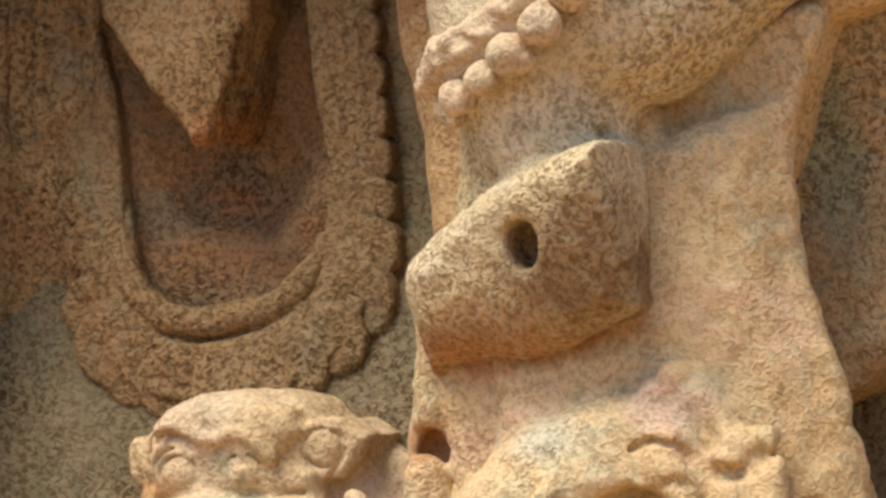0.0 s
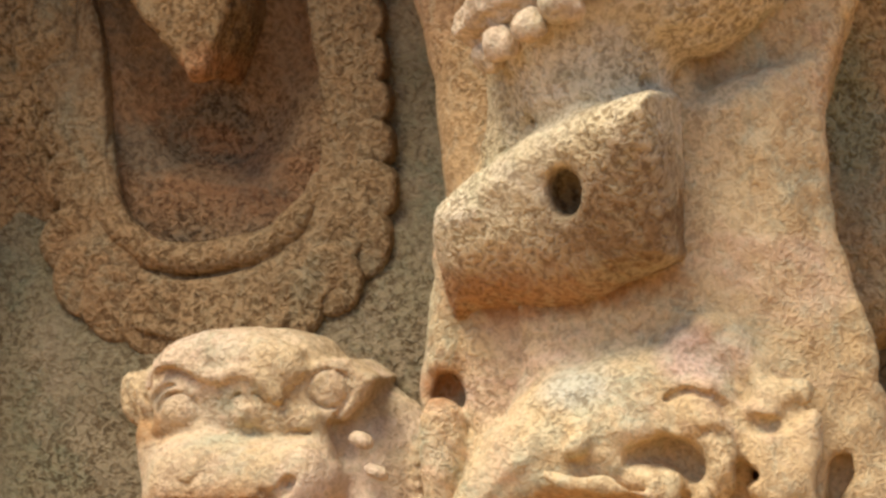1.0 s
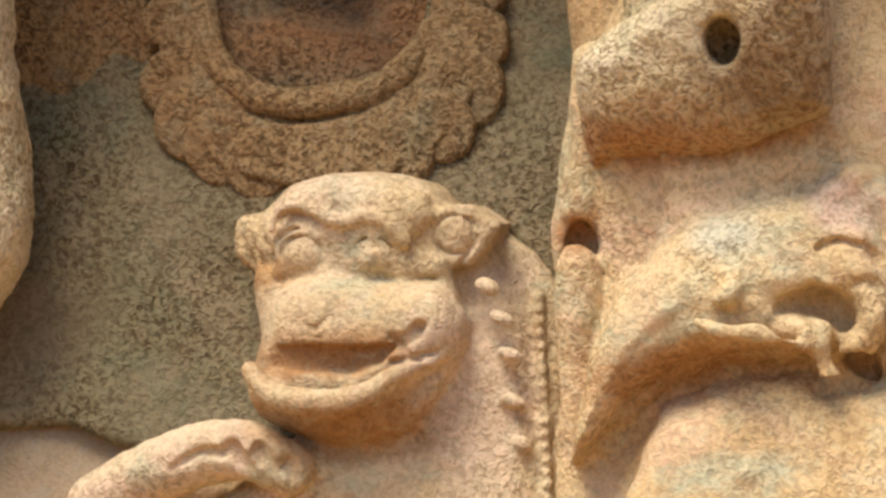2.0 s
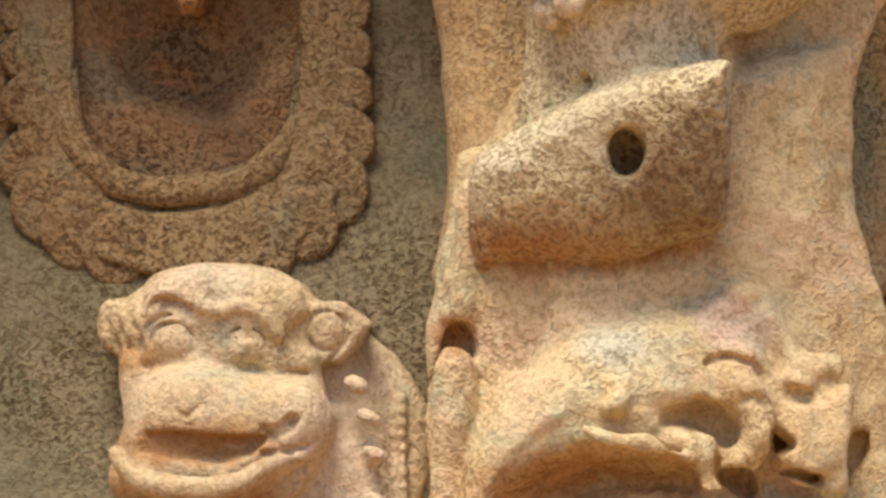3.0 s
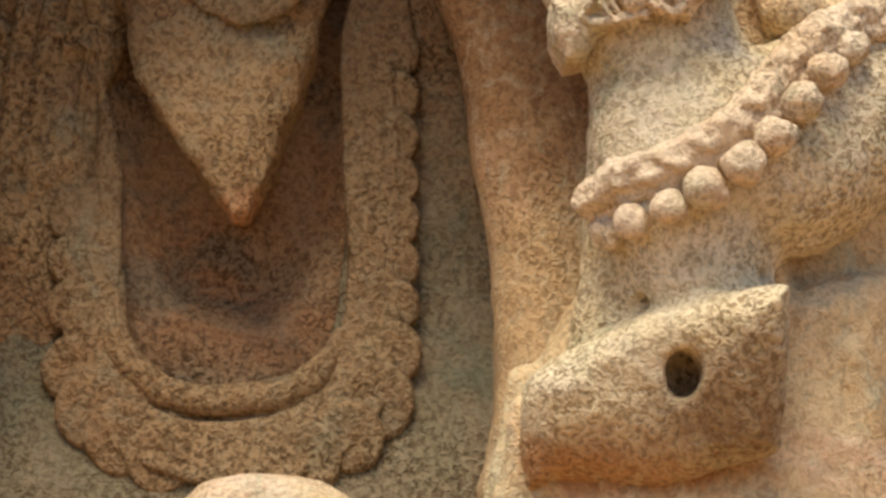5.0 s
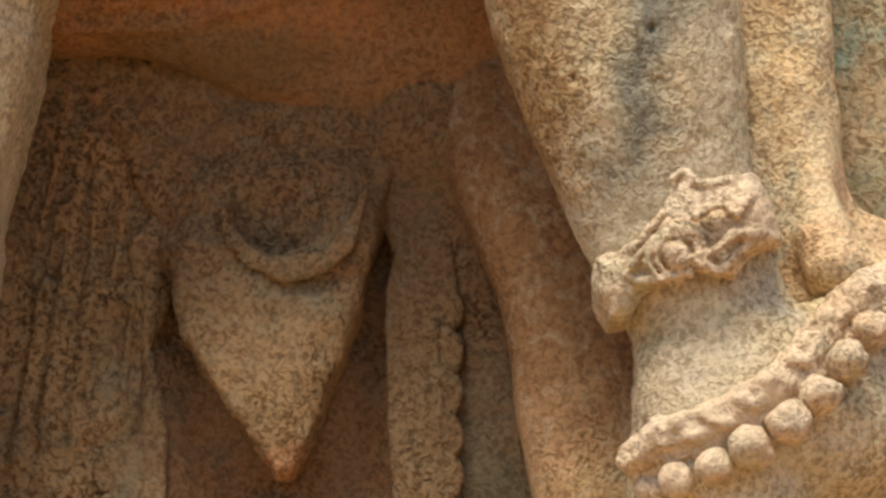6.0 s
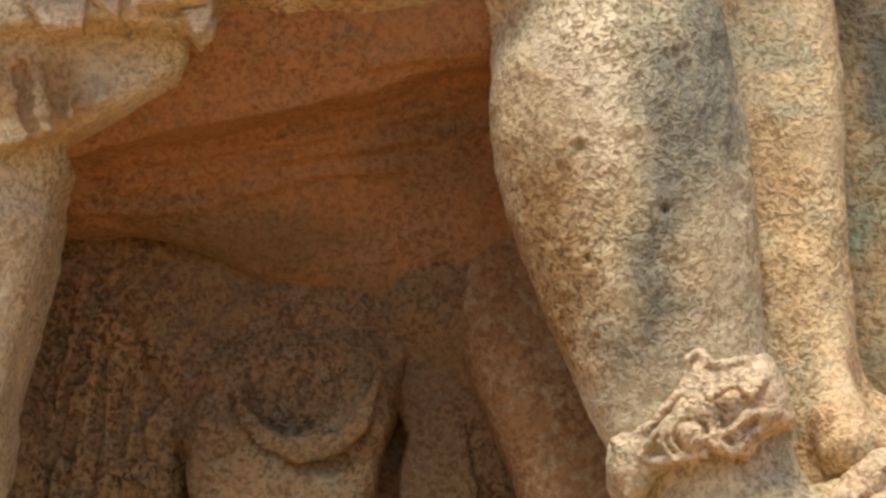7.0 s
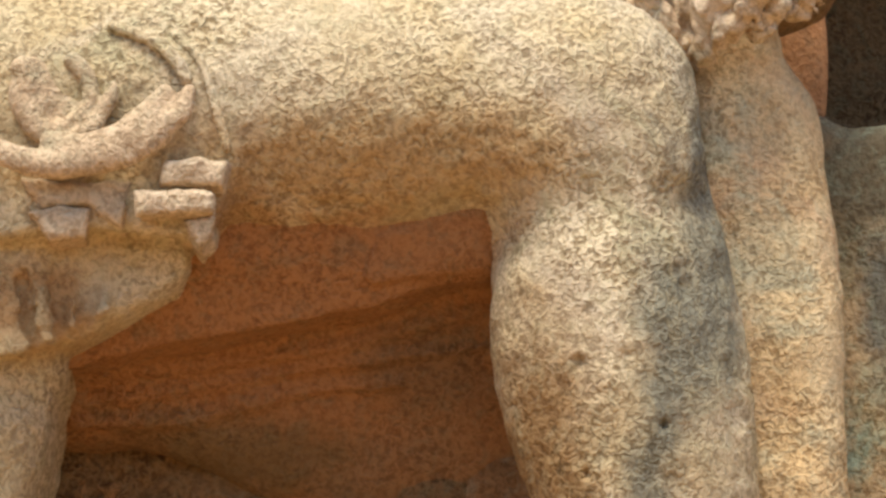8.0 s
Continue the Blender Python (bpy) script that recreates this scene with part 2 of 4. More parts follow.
class Clay:
    """A block of space in which a solid is modelled as a distance field, and then skinned."""

    def __init__(self, lo, hi, h):
        self.lo, self.h = np.array(lo, float), h
        self.n = np.ceil((np.array(hi) - lo) / h).astype(int) + 1
        self.f = np.full(self.n, 1.0, np.float32)
        self.ax = [(self.lo[i] + h * np.arange(self.n[i])).astype(np.float32) for i in range(3)]

    def _part(self, lo, hi, pad):
        a = np.clip(np.floor((np.array(lo) - pad - self.lo) / self.h).astype(int), 0, self.n)
        b = np.clip(np.ceil((np.array(hi) + pad - self.lo) / self.h).astype(int) + 1, 0, self.n)
        s = tuple(slice(i, j) for i, j in zip(a, b))
        x, y, z = (self.ax[i][s[i]] for i in range(3))
        return s, x[:, None, None], y[None, :, None], z[None, None, :]

    def _blend(self, s, d, k, cut):
        f = self.f[s]
        if f.size == 0:
            return
        if cut:
            d, f = d, -f
        hh = np.maximum(k - np.abs(f - d), 0) / max(k, 1e-6)
        g = np.minimum(f, d) - hh * hh * k * 0.25
        self.f[s] = -g if cut else g

    def ball(self, c, r, k=0.02, cut=False, turn=0.0):
        r = np.array(r if np.ndim(r) else (r, r, r), float)
        s, x, y, z = self._part(np.array(c) - r.max(), np.array(c) + r.max(), 2 * k + 0.03)
        x, y, z = x - c[0], y - c[1], z - c[2]
        ca, sa = math.cos(radians(turn)), math.sin(radians(turn))
        x, z = ca * x + sa * z, ca * z - sa * x
        k0 = np.sqrt((x / r[0]) ** 2 + (y / r[1]) ** 2 + (z / r[2]) ** 2)
        k1 = np.sqrt((x / r[0] ** 2) ** 2 + (y / r[1] ** 2) ** 2 + (z / r[2] ** 2) ** 2) + 1e-6
        self._blend(s, k0 * (k0 - 1) / k1, k, cut)
        return self

    def tube(self, points, radii, k=0.02, flat=1.0, cut=False, n=6):
        """A limb along a smooth curve; radii at the control points; flat: depth as a share of width."""
        radii = [radii] * len(points) if np.ndim(radii) == 0 else radii
        c = curve([(*p, q) for p, q in zip(points, radii)], n)
        lo, hi = (c[:, :3] - c[:, 3:]).min(0), (c[:, :3] + c[:, 3:]).max(0)
        s, x, y, z = self._part(lo, hi, 2 * k + 0.03)
        best = np.full((x.size, y.size, z.size), 9.0, np.float32)
        for a, b in zip(c, c[1:]):
            d = b[:3] - a[:3]
            d2 = d * (1, 1 / flat, 1)
            t = np.clip(((x - a[0]) * d2[0] + (y - a[1]) / flat * d2[1] + (z - a[2]) * d2[2]) / max(d2 @ d2, 1e-9), 0, 1)
            q = np.sqrt((x - a[0] - t * d[0]) ** 2 + ((y - a[1] - t * d[1]) / flat) ** 2 + (z - a[2] - t * d[2]) ** 2)
            np.minimum(best, (q - a[3] - t * (b[3] - a[3])) * min(flat, 1), out=best)
        self._blend(s, best, k, cut)
        return self

    def slab(self, outline, y0, y1, soft=0.02, k=0.02, cut=False, smooth=True, slope=(0, 0), dome=0.0):
        """An outline in x and z, closed, carved from depth y0 (front) to y1 (back). slope: how the front leans
        per metre in x and z from the outline's middle; dome: how far the middle swells forward."""
        o = curve(outline, 6, True) if smooth else np.array(outline, float)
        mid = (o.min(0) + o.max(0)) / 2
        lean = abs(slope[0]) * np.ptp(o[:, 0]) / 2 + abs(slope[1]) * np.ptp(o[:, 1]) / 2 + dome
        s, x, y, z = self._part((o[:, 0].min(), y0 - lean, o[:, 1].min()), (o[:, 0].max(), y1, o[:, 1].max()), 2 * k + 0.03)
        px, pz = x[:, 0], z[0]
        d, inside = np.full((px.size, pz.size), 99.0), np.zeros((px.size, pz.size), bool)
        for (ax, az), (bx, bz) in zip(o, np.roll(o, -1, 0)):
            ex, ez = bx - ax, bz - az
            t = np.clip(((px - ax) * ex + (pz - az) * ez) / max(ex * ex + ez * ez, 1e-12), 0, 1)
            np.minimum(d, (px - ax - t * ex) ** 2 + (pz - az - t * ez) ** 2, out=d)
            if az != bz:
                inside ^= ((az > pz) != (bz > pz)) & (px < ax + ex * (pz - az) / ez)
        d = np.where(inside, -1, 1) * np.sqrt(d)
        front = y0 + slope[0] * (px - mid[0]) + slope[1] * (pz - mid[1])
        if dome:
            front = front - dome * np.sqrt(np.clip(-d / max(-d.min(), 1e-6), 0, 1))
        d, front = d[:, None, :].astype(np.float32), front[:, None, :].astype(np.float32)
        a, b = d + soft, np.maximum(front - y, y - y1) + soft
        g = np.minimum(np.maximum(a, b), 0) + np.sqrt(np.maximum(a, 0) ** 2 + np.maximum(b, 0) ** 2) - soft
        self._blend(s, g, k, cut)
        return self

    def line(self, points, y, r, depth=1.0, k=0.006):
        """An engraved line on the face at depth y; points in x and z."""
        return self.tube([(p[0], y, p[1]) for p in points], r, k, depth, True)

    def rough(self, size, amount, seed=0):
        """Uneven chiselling: slow waves of value noise added to the field."""
        rng = np.random.default_rng(seed)
        m = np.ceil(self.n * self.h / size).astype(int) + 3
        v = rng.random(m).astype(np.float32) - 0.5
        for axis in range(3):
            u = np.arange(self.n[axis]) * self.h / size
            i = u.astype(int)
            t = (u - i) ** 2 * (3 - 2 * (u - i))
            shape = [1, 1, 1]
            shape[axis] = -1
            t = t.reshape(shape).astype(np.float32)
            v = np.take(v, i, axis) * (1 - t) + np.take(v, i + 1, axis) * t
        near = np.abs(self.f) < 0.1
        self.f[near] += 2 * amount * v[near]
        return self

    def skin(self, name):
        f = self.f
        for axis in range(3):
            for end in (0, -1):
                s = [slice(None)] * 3
                s[axis] = end
                f[tuple(s)] = np.maximum(f[tuple(s)], 0.001)
        inside = f < 0
        n = np.array(f.shape) - 1
        count, total = np.zeros(n, np.float32), np.zeros((*n, 3), np.float32)

        def corner(a, i, j, k):
            return a[i : i + n[0], j : j + n[1], k : k + n[2]]

        for axis in range(3):
            for u in (0, 1):
                for v in (0, 1):
                    p = [0, 0, 0]
                    p[(axis + 1) % 3], p[(axis + 2) % 3] = u, v
                    q = list(p)
                    q[axis] = 1
                    idx = np.nonzero(corner(inside, *p) != corner(inside, *q))
                    fa, fb = corner(f, *p)[idx], corner(f, *q)[idx]
                    count[idx] += 1
                    off = np.array(p, np.float32) * np.ones((len(fa), 1), np.float32)
                    off[:, axis] = fa / (fa - fb)
                    total[idx] += off
        cells = np.nonzero(count)
        verts = np.stack(cells, 1) + total[cells] / count[cells][:, None]
        verts = self.lo + verts * self.h
        ids = np.full(n, -1, np.int64)
        ids[cells] = np.arange(len(verts))
        quads = []
        for axis in range(3):
            s0, s1 = [slice(1, -1)] * 3, [slice(1, -1)] * 3
            s0[axis], s1[axis] = slice(0, -1), slice(1, None)
            a, b = inside[tuple(s0)], inside[tuple(s1)]
            for flip in (False, True):
                e = np.stack(np.nonzero((~a & b) if flip else (a & ~b)), 1)
                if not len(e):
                    continue
                base = e + 1
                base[:, axis] -= 1
                u, v = np.zeros(3, int), np.zeros(3, int)
                u[(axis + 1) % 3], v[(axis + 2) % 3] = 1, 1
                ring = [base - u - v, base - v, base, base - u]
                q = np.stack([ids[tuple(r.T)] for r in ring], 1)
                quads.append(q[:, ::-1] if flip else q)
        quads = np.concatenate(quads)
        quads = quads[(quads >= 0).all(1)]
        me = bpy.data.meshes.new(name)
        me.vertices.add(len(verts))
        me.vertices.foreach_set("co", verts.astype(np.float32).ravel())
        me.loops.add(4 * len(quads))
        me.loops.foreach_set("vertex_index", quads.astype(np.int32).ravel())
        me.polygons.add(len(quads))
        me.polygons.foreach_set("loop_start", np.arange(0, 4 * len(quads), 4, dtype=np.int32))
        me.polygons.foreach_set("use_smooth", np.ones(len(quads), bool))
        me.update(calc_edges=True)
        return me


def carved(name, clay, material, label, category, kind=""):
    ob = new(name, clay.skin(name))
    ob.data.materials.append(material)
    return tagged(ob, label, category, kind=kind)


# ---------------------------------------------------------------- setting
def box(name, lo, hi, material):
    bm = bmesh.new()
    bmesh.ops.create_cube(bm, size=1)
    for v in bm.verts:
        v.co = [lo[i] if v.co[i] < 0 else hi[i] for i in range(3)]
    bmesh.ops.bevel(bm, geom=bm.edges[:], offset=0.01, segments=2, affect="EDGES")
    me = bpy.data.meshes.new(name)
    bm.to_mesh(me)
    bm.free()
    me.materials.append(material)
    return new(name, me)


def part(name, clay, material, parent, label=""):
    ob = new(name, clay.skin(name))
    ob.data.materials.append(material)
    ob.parent = parent
    return tagged(ob, label)


def thing(name, label, category):
    return tagged(new(name), label, category)


def disc_outline(x, z, rx, rz, n=8):
    return [(x + rx * math.cos(a), z + rz * math.sin(a)) for a in np.arange(n) * 2 * math.pi / n]


tagged(box("ground", (-400, -400, -0.3), (400, 400, 0), EARTH), "dusty paved temple court", "ground", kind="structure")
tagged(box("plinth", (-1.6, -0.8, 0.0), (1.9, 0.6, 0.45), EARTH), "low granite plinth under the figures", "plinth", kind="structure")

# unseen walls, added to keep low sky light off the carving
for name, lo, hi in (("unseen_wall_south", (-14, -17.5, 0), (14, -17, 5)), ("unseen_wall_west", (-14.5, -17.5, 0), (-14, 2, 5)), ("unseen_wall_east", (14, -17.5, 0), (14.5, 2, 5))):
    tagged(box(name, lo, hi, BASE), "plain unseen wall added to block the low sky", "wall", kind="structure")

# back of the niche, with a deep slot at its edge
W = Clay((-1.75, -0.36, 0.4), (2.05, 0.62, 4.5), 0.012)
W.slab([(-1.7, 0.43), (2.0, 0.43), (2.0, 4.45), (-1.7, 4.45)], 0.008, 0.6, 0.01, smooth=False)
W.slab([(0.973, 1.687), (0.899, 1.614), (0.882, 1.490), (0.880, 1.303), (0.9, 0.9), (1.4, 0.9), (1.4, 1.8), (1.015, 1.697)], -0.3, 0.5, 0.01, cut=True)
W.slab([(0.623, 3.897), (0.627, 3.608), (0.685, 3.559), (0.813, 3.566), (1.5, 3.9), (1.5, 4.3), (0.8, 4.3)], -0.3, 0.5, 0.02, cut=True)
W.slab([(-1.6, 0.44), (0.3, 0.44), (0.3, 1.5), (0.25, 2.05), (-0.3, 2.15), (-1.0, 2.05), (-1.6, 1.7)], -0.1, 0.3, 0.06, 0.1, slope=(0, 0.2))
W.slab([(-0.4, 0.44), (0.3, 0.44), (0.3, 1.6), (0.2, 1.78), (-0.05, 1.72), (-0.2, 1.62), (-0.4, 1.3)], -0.19, 0.3, 0.06, 0.12, slope=(0, 0.24))
W.slab([(-1.25, 1.28), (-0.85, 1.26), (-0.5, 1.12), (-0.3, 0.9), (0.22, 0.9), (0.22, 2.1), (-1.25, 2.1)], -0.17, 0.3, 0.02, 0.05, smooth=False, slope=(0, 0.34))
W.slab([(-0.562, 2.609), (-0.553, 2.000), (-0.488, 1.854), (-0.363, 1.833), (-0.227, 1.865), (-0.154, 2.001), (-0.156, 2.610)], -0.4, 0.24, 0.01, 0.01, cut=True)
W.slab([(-0.16, 2.76), (0.0, 2.68), (0.14, 2.62), (0.25, 3.1), (-0.25, 3.1)], -0.05, 0.3, 0.06, 0.1, smooth=False)
W.rough(0.25, 0.014, 3).rough(0.07, 0.006, 4).rough(0.03, 0.004, 41)
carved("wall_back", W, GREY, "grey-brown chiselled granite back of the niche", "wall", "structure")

F = Clay((-1.7, -0.6, 0.43), (-0.1, 0.1, 1.5), 0.01)
F.slab([(-1.65, 0.44), (-0.15, 0.44), (-0.3, 1.0), (-0.5, 1.32), (-0.8, 1.36), (-1.2, 1.34), (-1.65, 1.36)], -0.36, 0.09, 0.05, slope=(0, 0.42))
F.rough(0.2, 0.02, 45).rough(0.06, 0.005, 46)
carved("niche_base", F, BASE, "pale sloping granite foot of the niche", "ledge", "structure")

# panel of the niche beyond the shaft
R = Clay((0.5, -0.3, 1.3), (1.75, 0.12, 3.75), 0.008)
R.slab([(0.614, 3.528), (0.749, 3.519), (1.5, 3.7), (1.5, 1.75), (0.977, 1.713), (0.920, 1.591), (0.817, 1.510), (0.6, 1.6), (0.6, 3.3)], -0.12, 0.09, 0.04, slope=(0.12, 0))
R.rough(0.2, 0.02, 8).rough(0.05, 0.006, 9).rough(0.025, 0.003, 10)
carved("wall_side", R, MOSS, "ochre granite side panel with green and grey lichen", "wall", "structure")

# column that carries the planted foot
C = Clay((-0.25, -0.75, 0.43), (1.05, 0.1, 3.4), 0.007)
C.slab([(0.033, 2.973), (-0.029, 2.932), (-0.059, 2.839), (-0.054, 2.746), (-0.029, 2.663), (0.012, 2.565), (0.047, 2.458), (0.078, 2.335), (0.098, 2.213), (0.115, 2.111)] + [(0.129, 1.834), (0.118, 1.717), (0.103, 1.616),
        (0.2, 1.55), (0.5, 1.55), (0.55, 1.7), (0.452, 1.915), (0.458, 3.2)], -0.2, 0.08, 0.10, 0.05, slope=(0, 0.22))
C.slab([(0.12, 0.44), (0.5, 0.44), (0.5, 1.6), (0.12, 1.6)], -0.12, 0.08, 0.05)
for a, b in (((0.079, -0.240, 2.585), (0.104, -0.250, 2.389)), ((0.109, -0.250, 2.543), (0.145, -0.260, 2.337)), ((0.049, -0.230, 2.627), (0.079, -0.240, 2.461))):
    C.tube([a, b], 0.006, 0.01, cut=True)
C.rough(0.2, 0.012, 5).rough(0.04, 0.004, 51)
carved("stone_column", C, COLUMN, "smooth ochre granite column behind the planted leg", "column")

# guardian: bent leg, thigh, planted foot and the edge of the standing leg
G = Clay((-1.5, -0.88, 0.98), (1.25, 0.1, 4.0), 0.0065)
G.tube([(0.144, -0.400, 3.454), (0.211, -0.420, 3.267), (0.232, -0.420, 3.123), (0.245, -0.420, 3.038), (0.276, -0.420, 2.875), (0.322, -0.420, 2.674), (0.363, -0.430, 2.533), (0.424, -0.450, 2.369), (0.452, -0.460, 2.180)],
       [0.24, 0.208, 0.215, 0.222, 0.21, 0.178, 0.155, 0.142, 0.15], 0.03)
G.tube([(-1.25, -0.28, 3.42), (-0.627, -0.300, 3.486), (-0.224, -0.340, 3.491), (0.154, -0.400, 3.475)], [0.3, 0.275, 0.25, 0.222], 0.05)
G.tube([(0.454, -0.440, 2.280), (0.591, -0.420, 2.223), (0.757, -0.340, 2.309), (0.959, -0.250, 2.419)], [0.15, 0.19, 0.17, 0.15], 0.05)
G.tube([(0.452, -0.460, 2.220), (0.478, -0.460, 1.983), (0.477, -0.450, 1.875)], [0.16, 0.13, 0.12], 0.04)
G.tube([(0.379, -0.400, 2.145), (0.359, -0.400, 2.006), (0.313, -0.420, 1.828)], [0.09, 0.085, 0.08], 0.06)
foot = [(0.167, 1.793), (0.175, 1.827), (0.214, 1.859), (0.283, 1.895), (0.362, 1.930), (0.449, 1.954), (0.604, 1.983), (0.617, 1.949), (0.616, 1.843), (0.609, 1.747), (0.598, 1.700), (0.506, 1.672), (0.428, 1.646), (0.361, 1.643), (0.294, 1.651), (0.236, 1.654), (0.183, 1.636), (0.171, 1.677), (0.166, 1.735)]
G.slab(foot, -0.575, -0.2, 0.055, 0.02, slope=(-0.26, -0.36), dome=0.03)
G.tube([(0.211, -0.480, 1.881), (0.282, -0.510, 1.914), (0.362, -0.530, 1.951), (0.450, -0.530, 1.975), (0.601, -0.530, 2.007)], [0.012, 0.016, 0.018, 0.018, 0.016], 0.012, cut=True)
G.slab(disc_outline(*(0.443, 1.834), 0.037, 0.046), -0.9, -0.525, 0.004, 0.014, cut=True)
G.slab([(-0.751, 3.075), (-0.768, 2.950), (-0.796, 2.806), (-0.812, 2.732), (-0.850, 2.569), (-0.850, 2.334), (-0.855, 2.314), (-0.872, 2.081), (-0.875, 1.829), (-0.870, 1.628), (-0.920, 1.509),
        (-1.1, 1.3), (-1.12, 1.02), (-1.45, 1.02), (-1.45, 3.6), (-0.9, 3.6)], -0.42, 0.08, 0.12)
G.slab([(-1.02, 1.0), (-0.6, 1.0), (-0.6, 2.45), (-0.8, 2.5), (-0.95, 2.3), (-0.97, 1.8)], -0.2, 0.2, 0.03, 0.08, cut=True, smooth=False)
G.slab([(-0.963, 3.411), (-0.530, 3.411), (-0.449, 3.371), (-0.471, 3.242), (-0.515, 3.210), (-0.676, 3.219), (-0.956, 3.216)], -0.555, -0.2, 0.02, 0.04)
G.slab([(-0.990, 3.279), (-0.765, 3.220), (-0.542, 3.232), (-0.530, 3.160), (-0.610, 3.108), (-0.729, 3.045), (-0.859, 2.997), (-0.979, 2.991)], -0.49, -0.1, 0.015, 0.02)
for a, b in (((-0.641, -0.490, 3.211), (-0.618, -0.490, 3.099)), ((-0.570, -0.500, 3.210), (-0.554, -0.490, 3.141)), ((-0.705, -0.500, 3.188), (-0.691, -0.490, 3.037)), ((-0.847, -0.460, 2.991), (-0.747, -0.420, 3.022)), ((-0.815, -0.480, 3.140), (-0.793, -0.470, 3.040))):
    G.tube([a, b], 0.012, 0.015, cut=True)
for a, b in zip([(-0.746, -0.490, 3.190), (-0.691, -0.490, 3.200), (-0.631, -0.490, 3.211), (-0.591, -0.490, 3.202), (-0.546, -0.490, 3.212)], [(-0.749, -0.460, 3.053), (-0.704, -0.460, 3.043), (-0.654, -0.460, 3.059), (-0.610, -0.460, 3.085), (-0.566, -0.460, 3.126)]):
    G.tube([a, b], [0.02, 0.016], 0.03, cut=True)
for x in (8, 26, 48):
    G.tube([(-0.819 - 0.001 * x, -0.425, 3.02), (-0.819 - 0.03 - 0.001 * x, -0.425, 2.7), (-0.819 - 0.1 - 0.001 * x, -0.425, 2.45)], 0.006, 0.008, cut=True)
for c, r in (((0.245, -0.645, 2.991), 0.008), ((0.165, -0.620, 2.981), 0.007), ((0.283, -0.650, 2.950), 0.006), ((0.191, -0.600, 2.743), 0.02), ((0.182, -0.590, 2.788), 0.008), ((0.362, -0.600, 3.126), 0.014), ((0.348, -0.610, 3.154), 0.009), ((0.313, -0.620, 2.872), 0.006)):
    G.ball(c, (r, 0.012, r * 1.3), 0.008, cut=True)
G.tube([(-0.006, -0.500, 3.237), (0.072, -0.620, 3.251), (0.189, -0.660, 3.268), (0.298, -0.640, 3.269), (0.403, -0.500, 3.303)], [0.03, 0.03, 0.02, 0.014, 0.006], 0.10, cut=True)
G.rough(0.16, 0.008, 6).rough(0.04, 0.0035, 7).rough(0.018, 0.0028, 71)
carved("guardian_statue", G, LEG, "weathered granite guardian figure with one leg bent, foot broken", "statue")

# carved band round the shin
K = Clay((0.1, -0.8, 2.25), (0.75, -0.1, 2.8), 0.004)
band = [(0.221, 2.476), (0.284, 2.505), (0.328, 2.558), (0.353, 2.617), (0.369, 2.633), (0.401, 2.609), (0.484, 2.622), (0.508, 2.602), (0.527, 2.548), (0.536, 2.504), (0.488, 2.485), (0.455, 2.441), (0.395, 2.456), (0.337, 2.441), (0.298, 2.414), (0.279, 2.378), (0.245, 2.373), (0.221, 2.422)]
K.slab(band, -0.585, -0.3, 0.018, 0.01, smooth=False, dome=0.045, slope=(-0.12, 0))
K.ball((0.258, -0.520, 2.441), (0.042, 0.036, 0.052), 0.015)
K.tube([(0.353, -0.600, 2.615), (0.372, -0.600, 2.625), (0.403, -0.610, 2.602), (0.482, -0.600, 2.615), (0.502, -0.590, 2.599)], 0.009, 0.008)
K.tube([(0.227, -0.560, 2.475), (0.287, -0.600, 2.498), (0.332, -0.620, 2.551)], 0.009, 0.008)
boss = (0.357, -0.645, 2.475)
K.ball(boss, (0.024, 0.02, 0.024), 0.006)
for r, q in ((0.036, 0.0055), (0.05, 0.005)):
    K.tube([(boss[0] + r * math.cos(a), boss[1] + 0.004, boss[2] + r * math.sin(a)) for a in np.linspace(-0.5, 4.2, 7)], q, 0.006)
    K.tube([(boss[0] + (r - 0.008) * math.cos(a), boss[1] - 0.004, boss[2] + (r - 0.008) * math.sin(a)) for a in np.linspace(-0.5, 4.2, 7)], 0.004, 0.004, cut=True)
for p in ([(0.284, -0.610, 2.465), (0.307, -0.630, 2.491), (0.336, -0.640, 2.510)], [(0.289, -0.600, 2.437), (0.326, -0.630, 2.438), (0.374, -0.640, 2.445)], [(0.388, -0.650, 2.470), (0.427, -0.650, 2.489), (0.456, -0.640, 2.514), (0.491, -0.620, 2.512)],
          [(0.389, -0.650, 2.542), (0.422, -0.650, 2.562), (0.457, -0.640, 2.548), (0.481, -0.630, 2.574)], [(0.398, -0.650, 2.460), (0.427, -0.640, 2.451), (0.452, -0.630, 2.472), (0.472, -0.620, 2.497)]):
    K.tube(p, 0.009, 0.006)
    K.tube([(x + 0.004, y - 0.002, z - 0.014) for x, y, z in p], 0.006, 0.005, cut=True)
for p in ([(0.379, -0.650, 2.576), (0.482, -0.630, 2.584)], [(0.374, -0.660, 2.522), (0.408, -0.650, 2.528), (0.422, -0.650, 2.508)], [(0.481, -0.630, 2.554), (0.512, -0.600, 2.529)]):
    K.tube(p, 0.005, 0.005, cut=True)
K.rough(0.03, 0.004, 11).rough(0.014, 0.0025, 12)
carved("leg_band", K, PINK, "worn carved granite band with a round boss on the shin", "ornament")

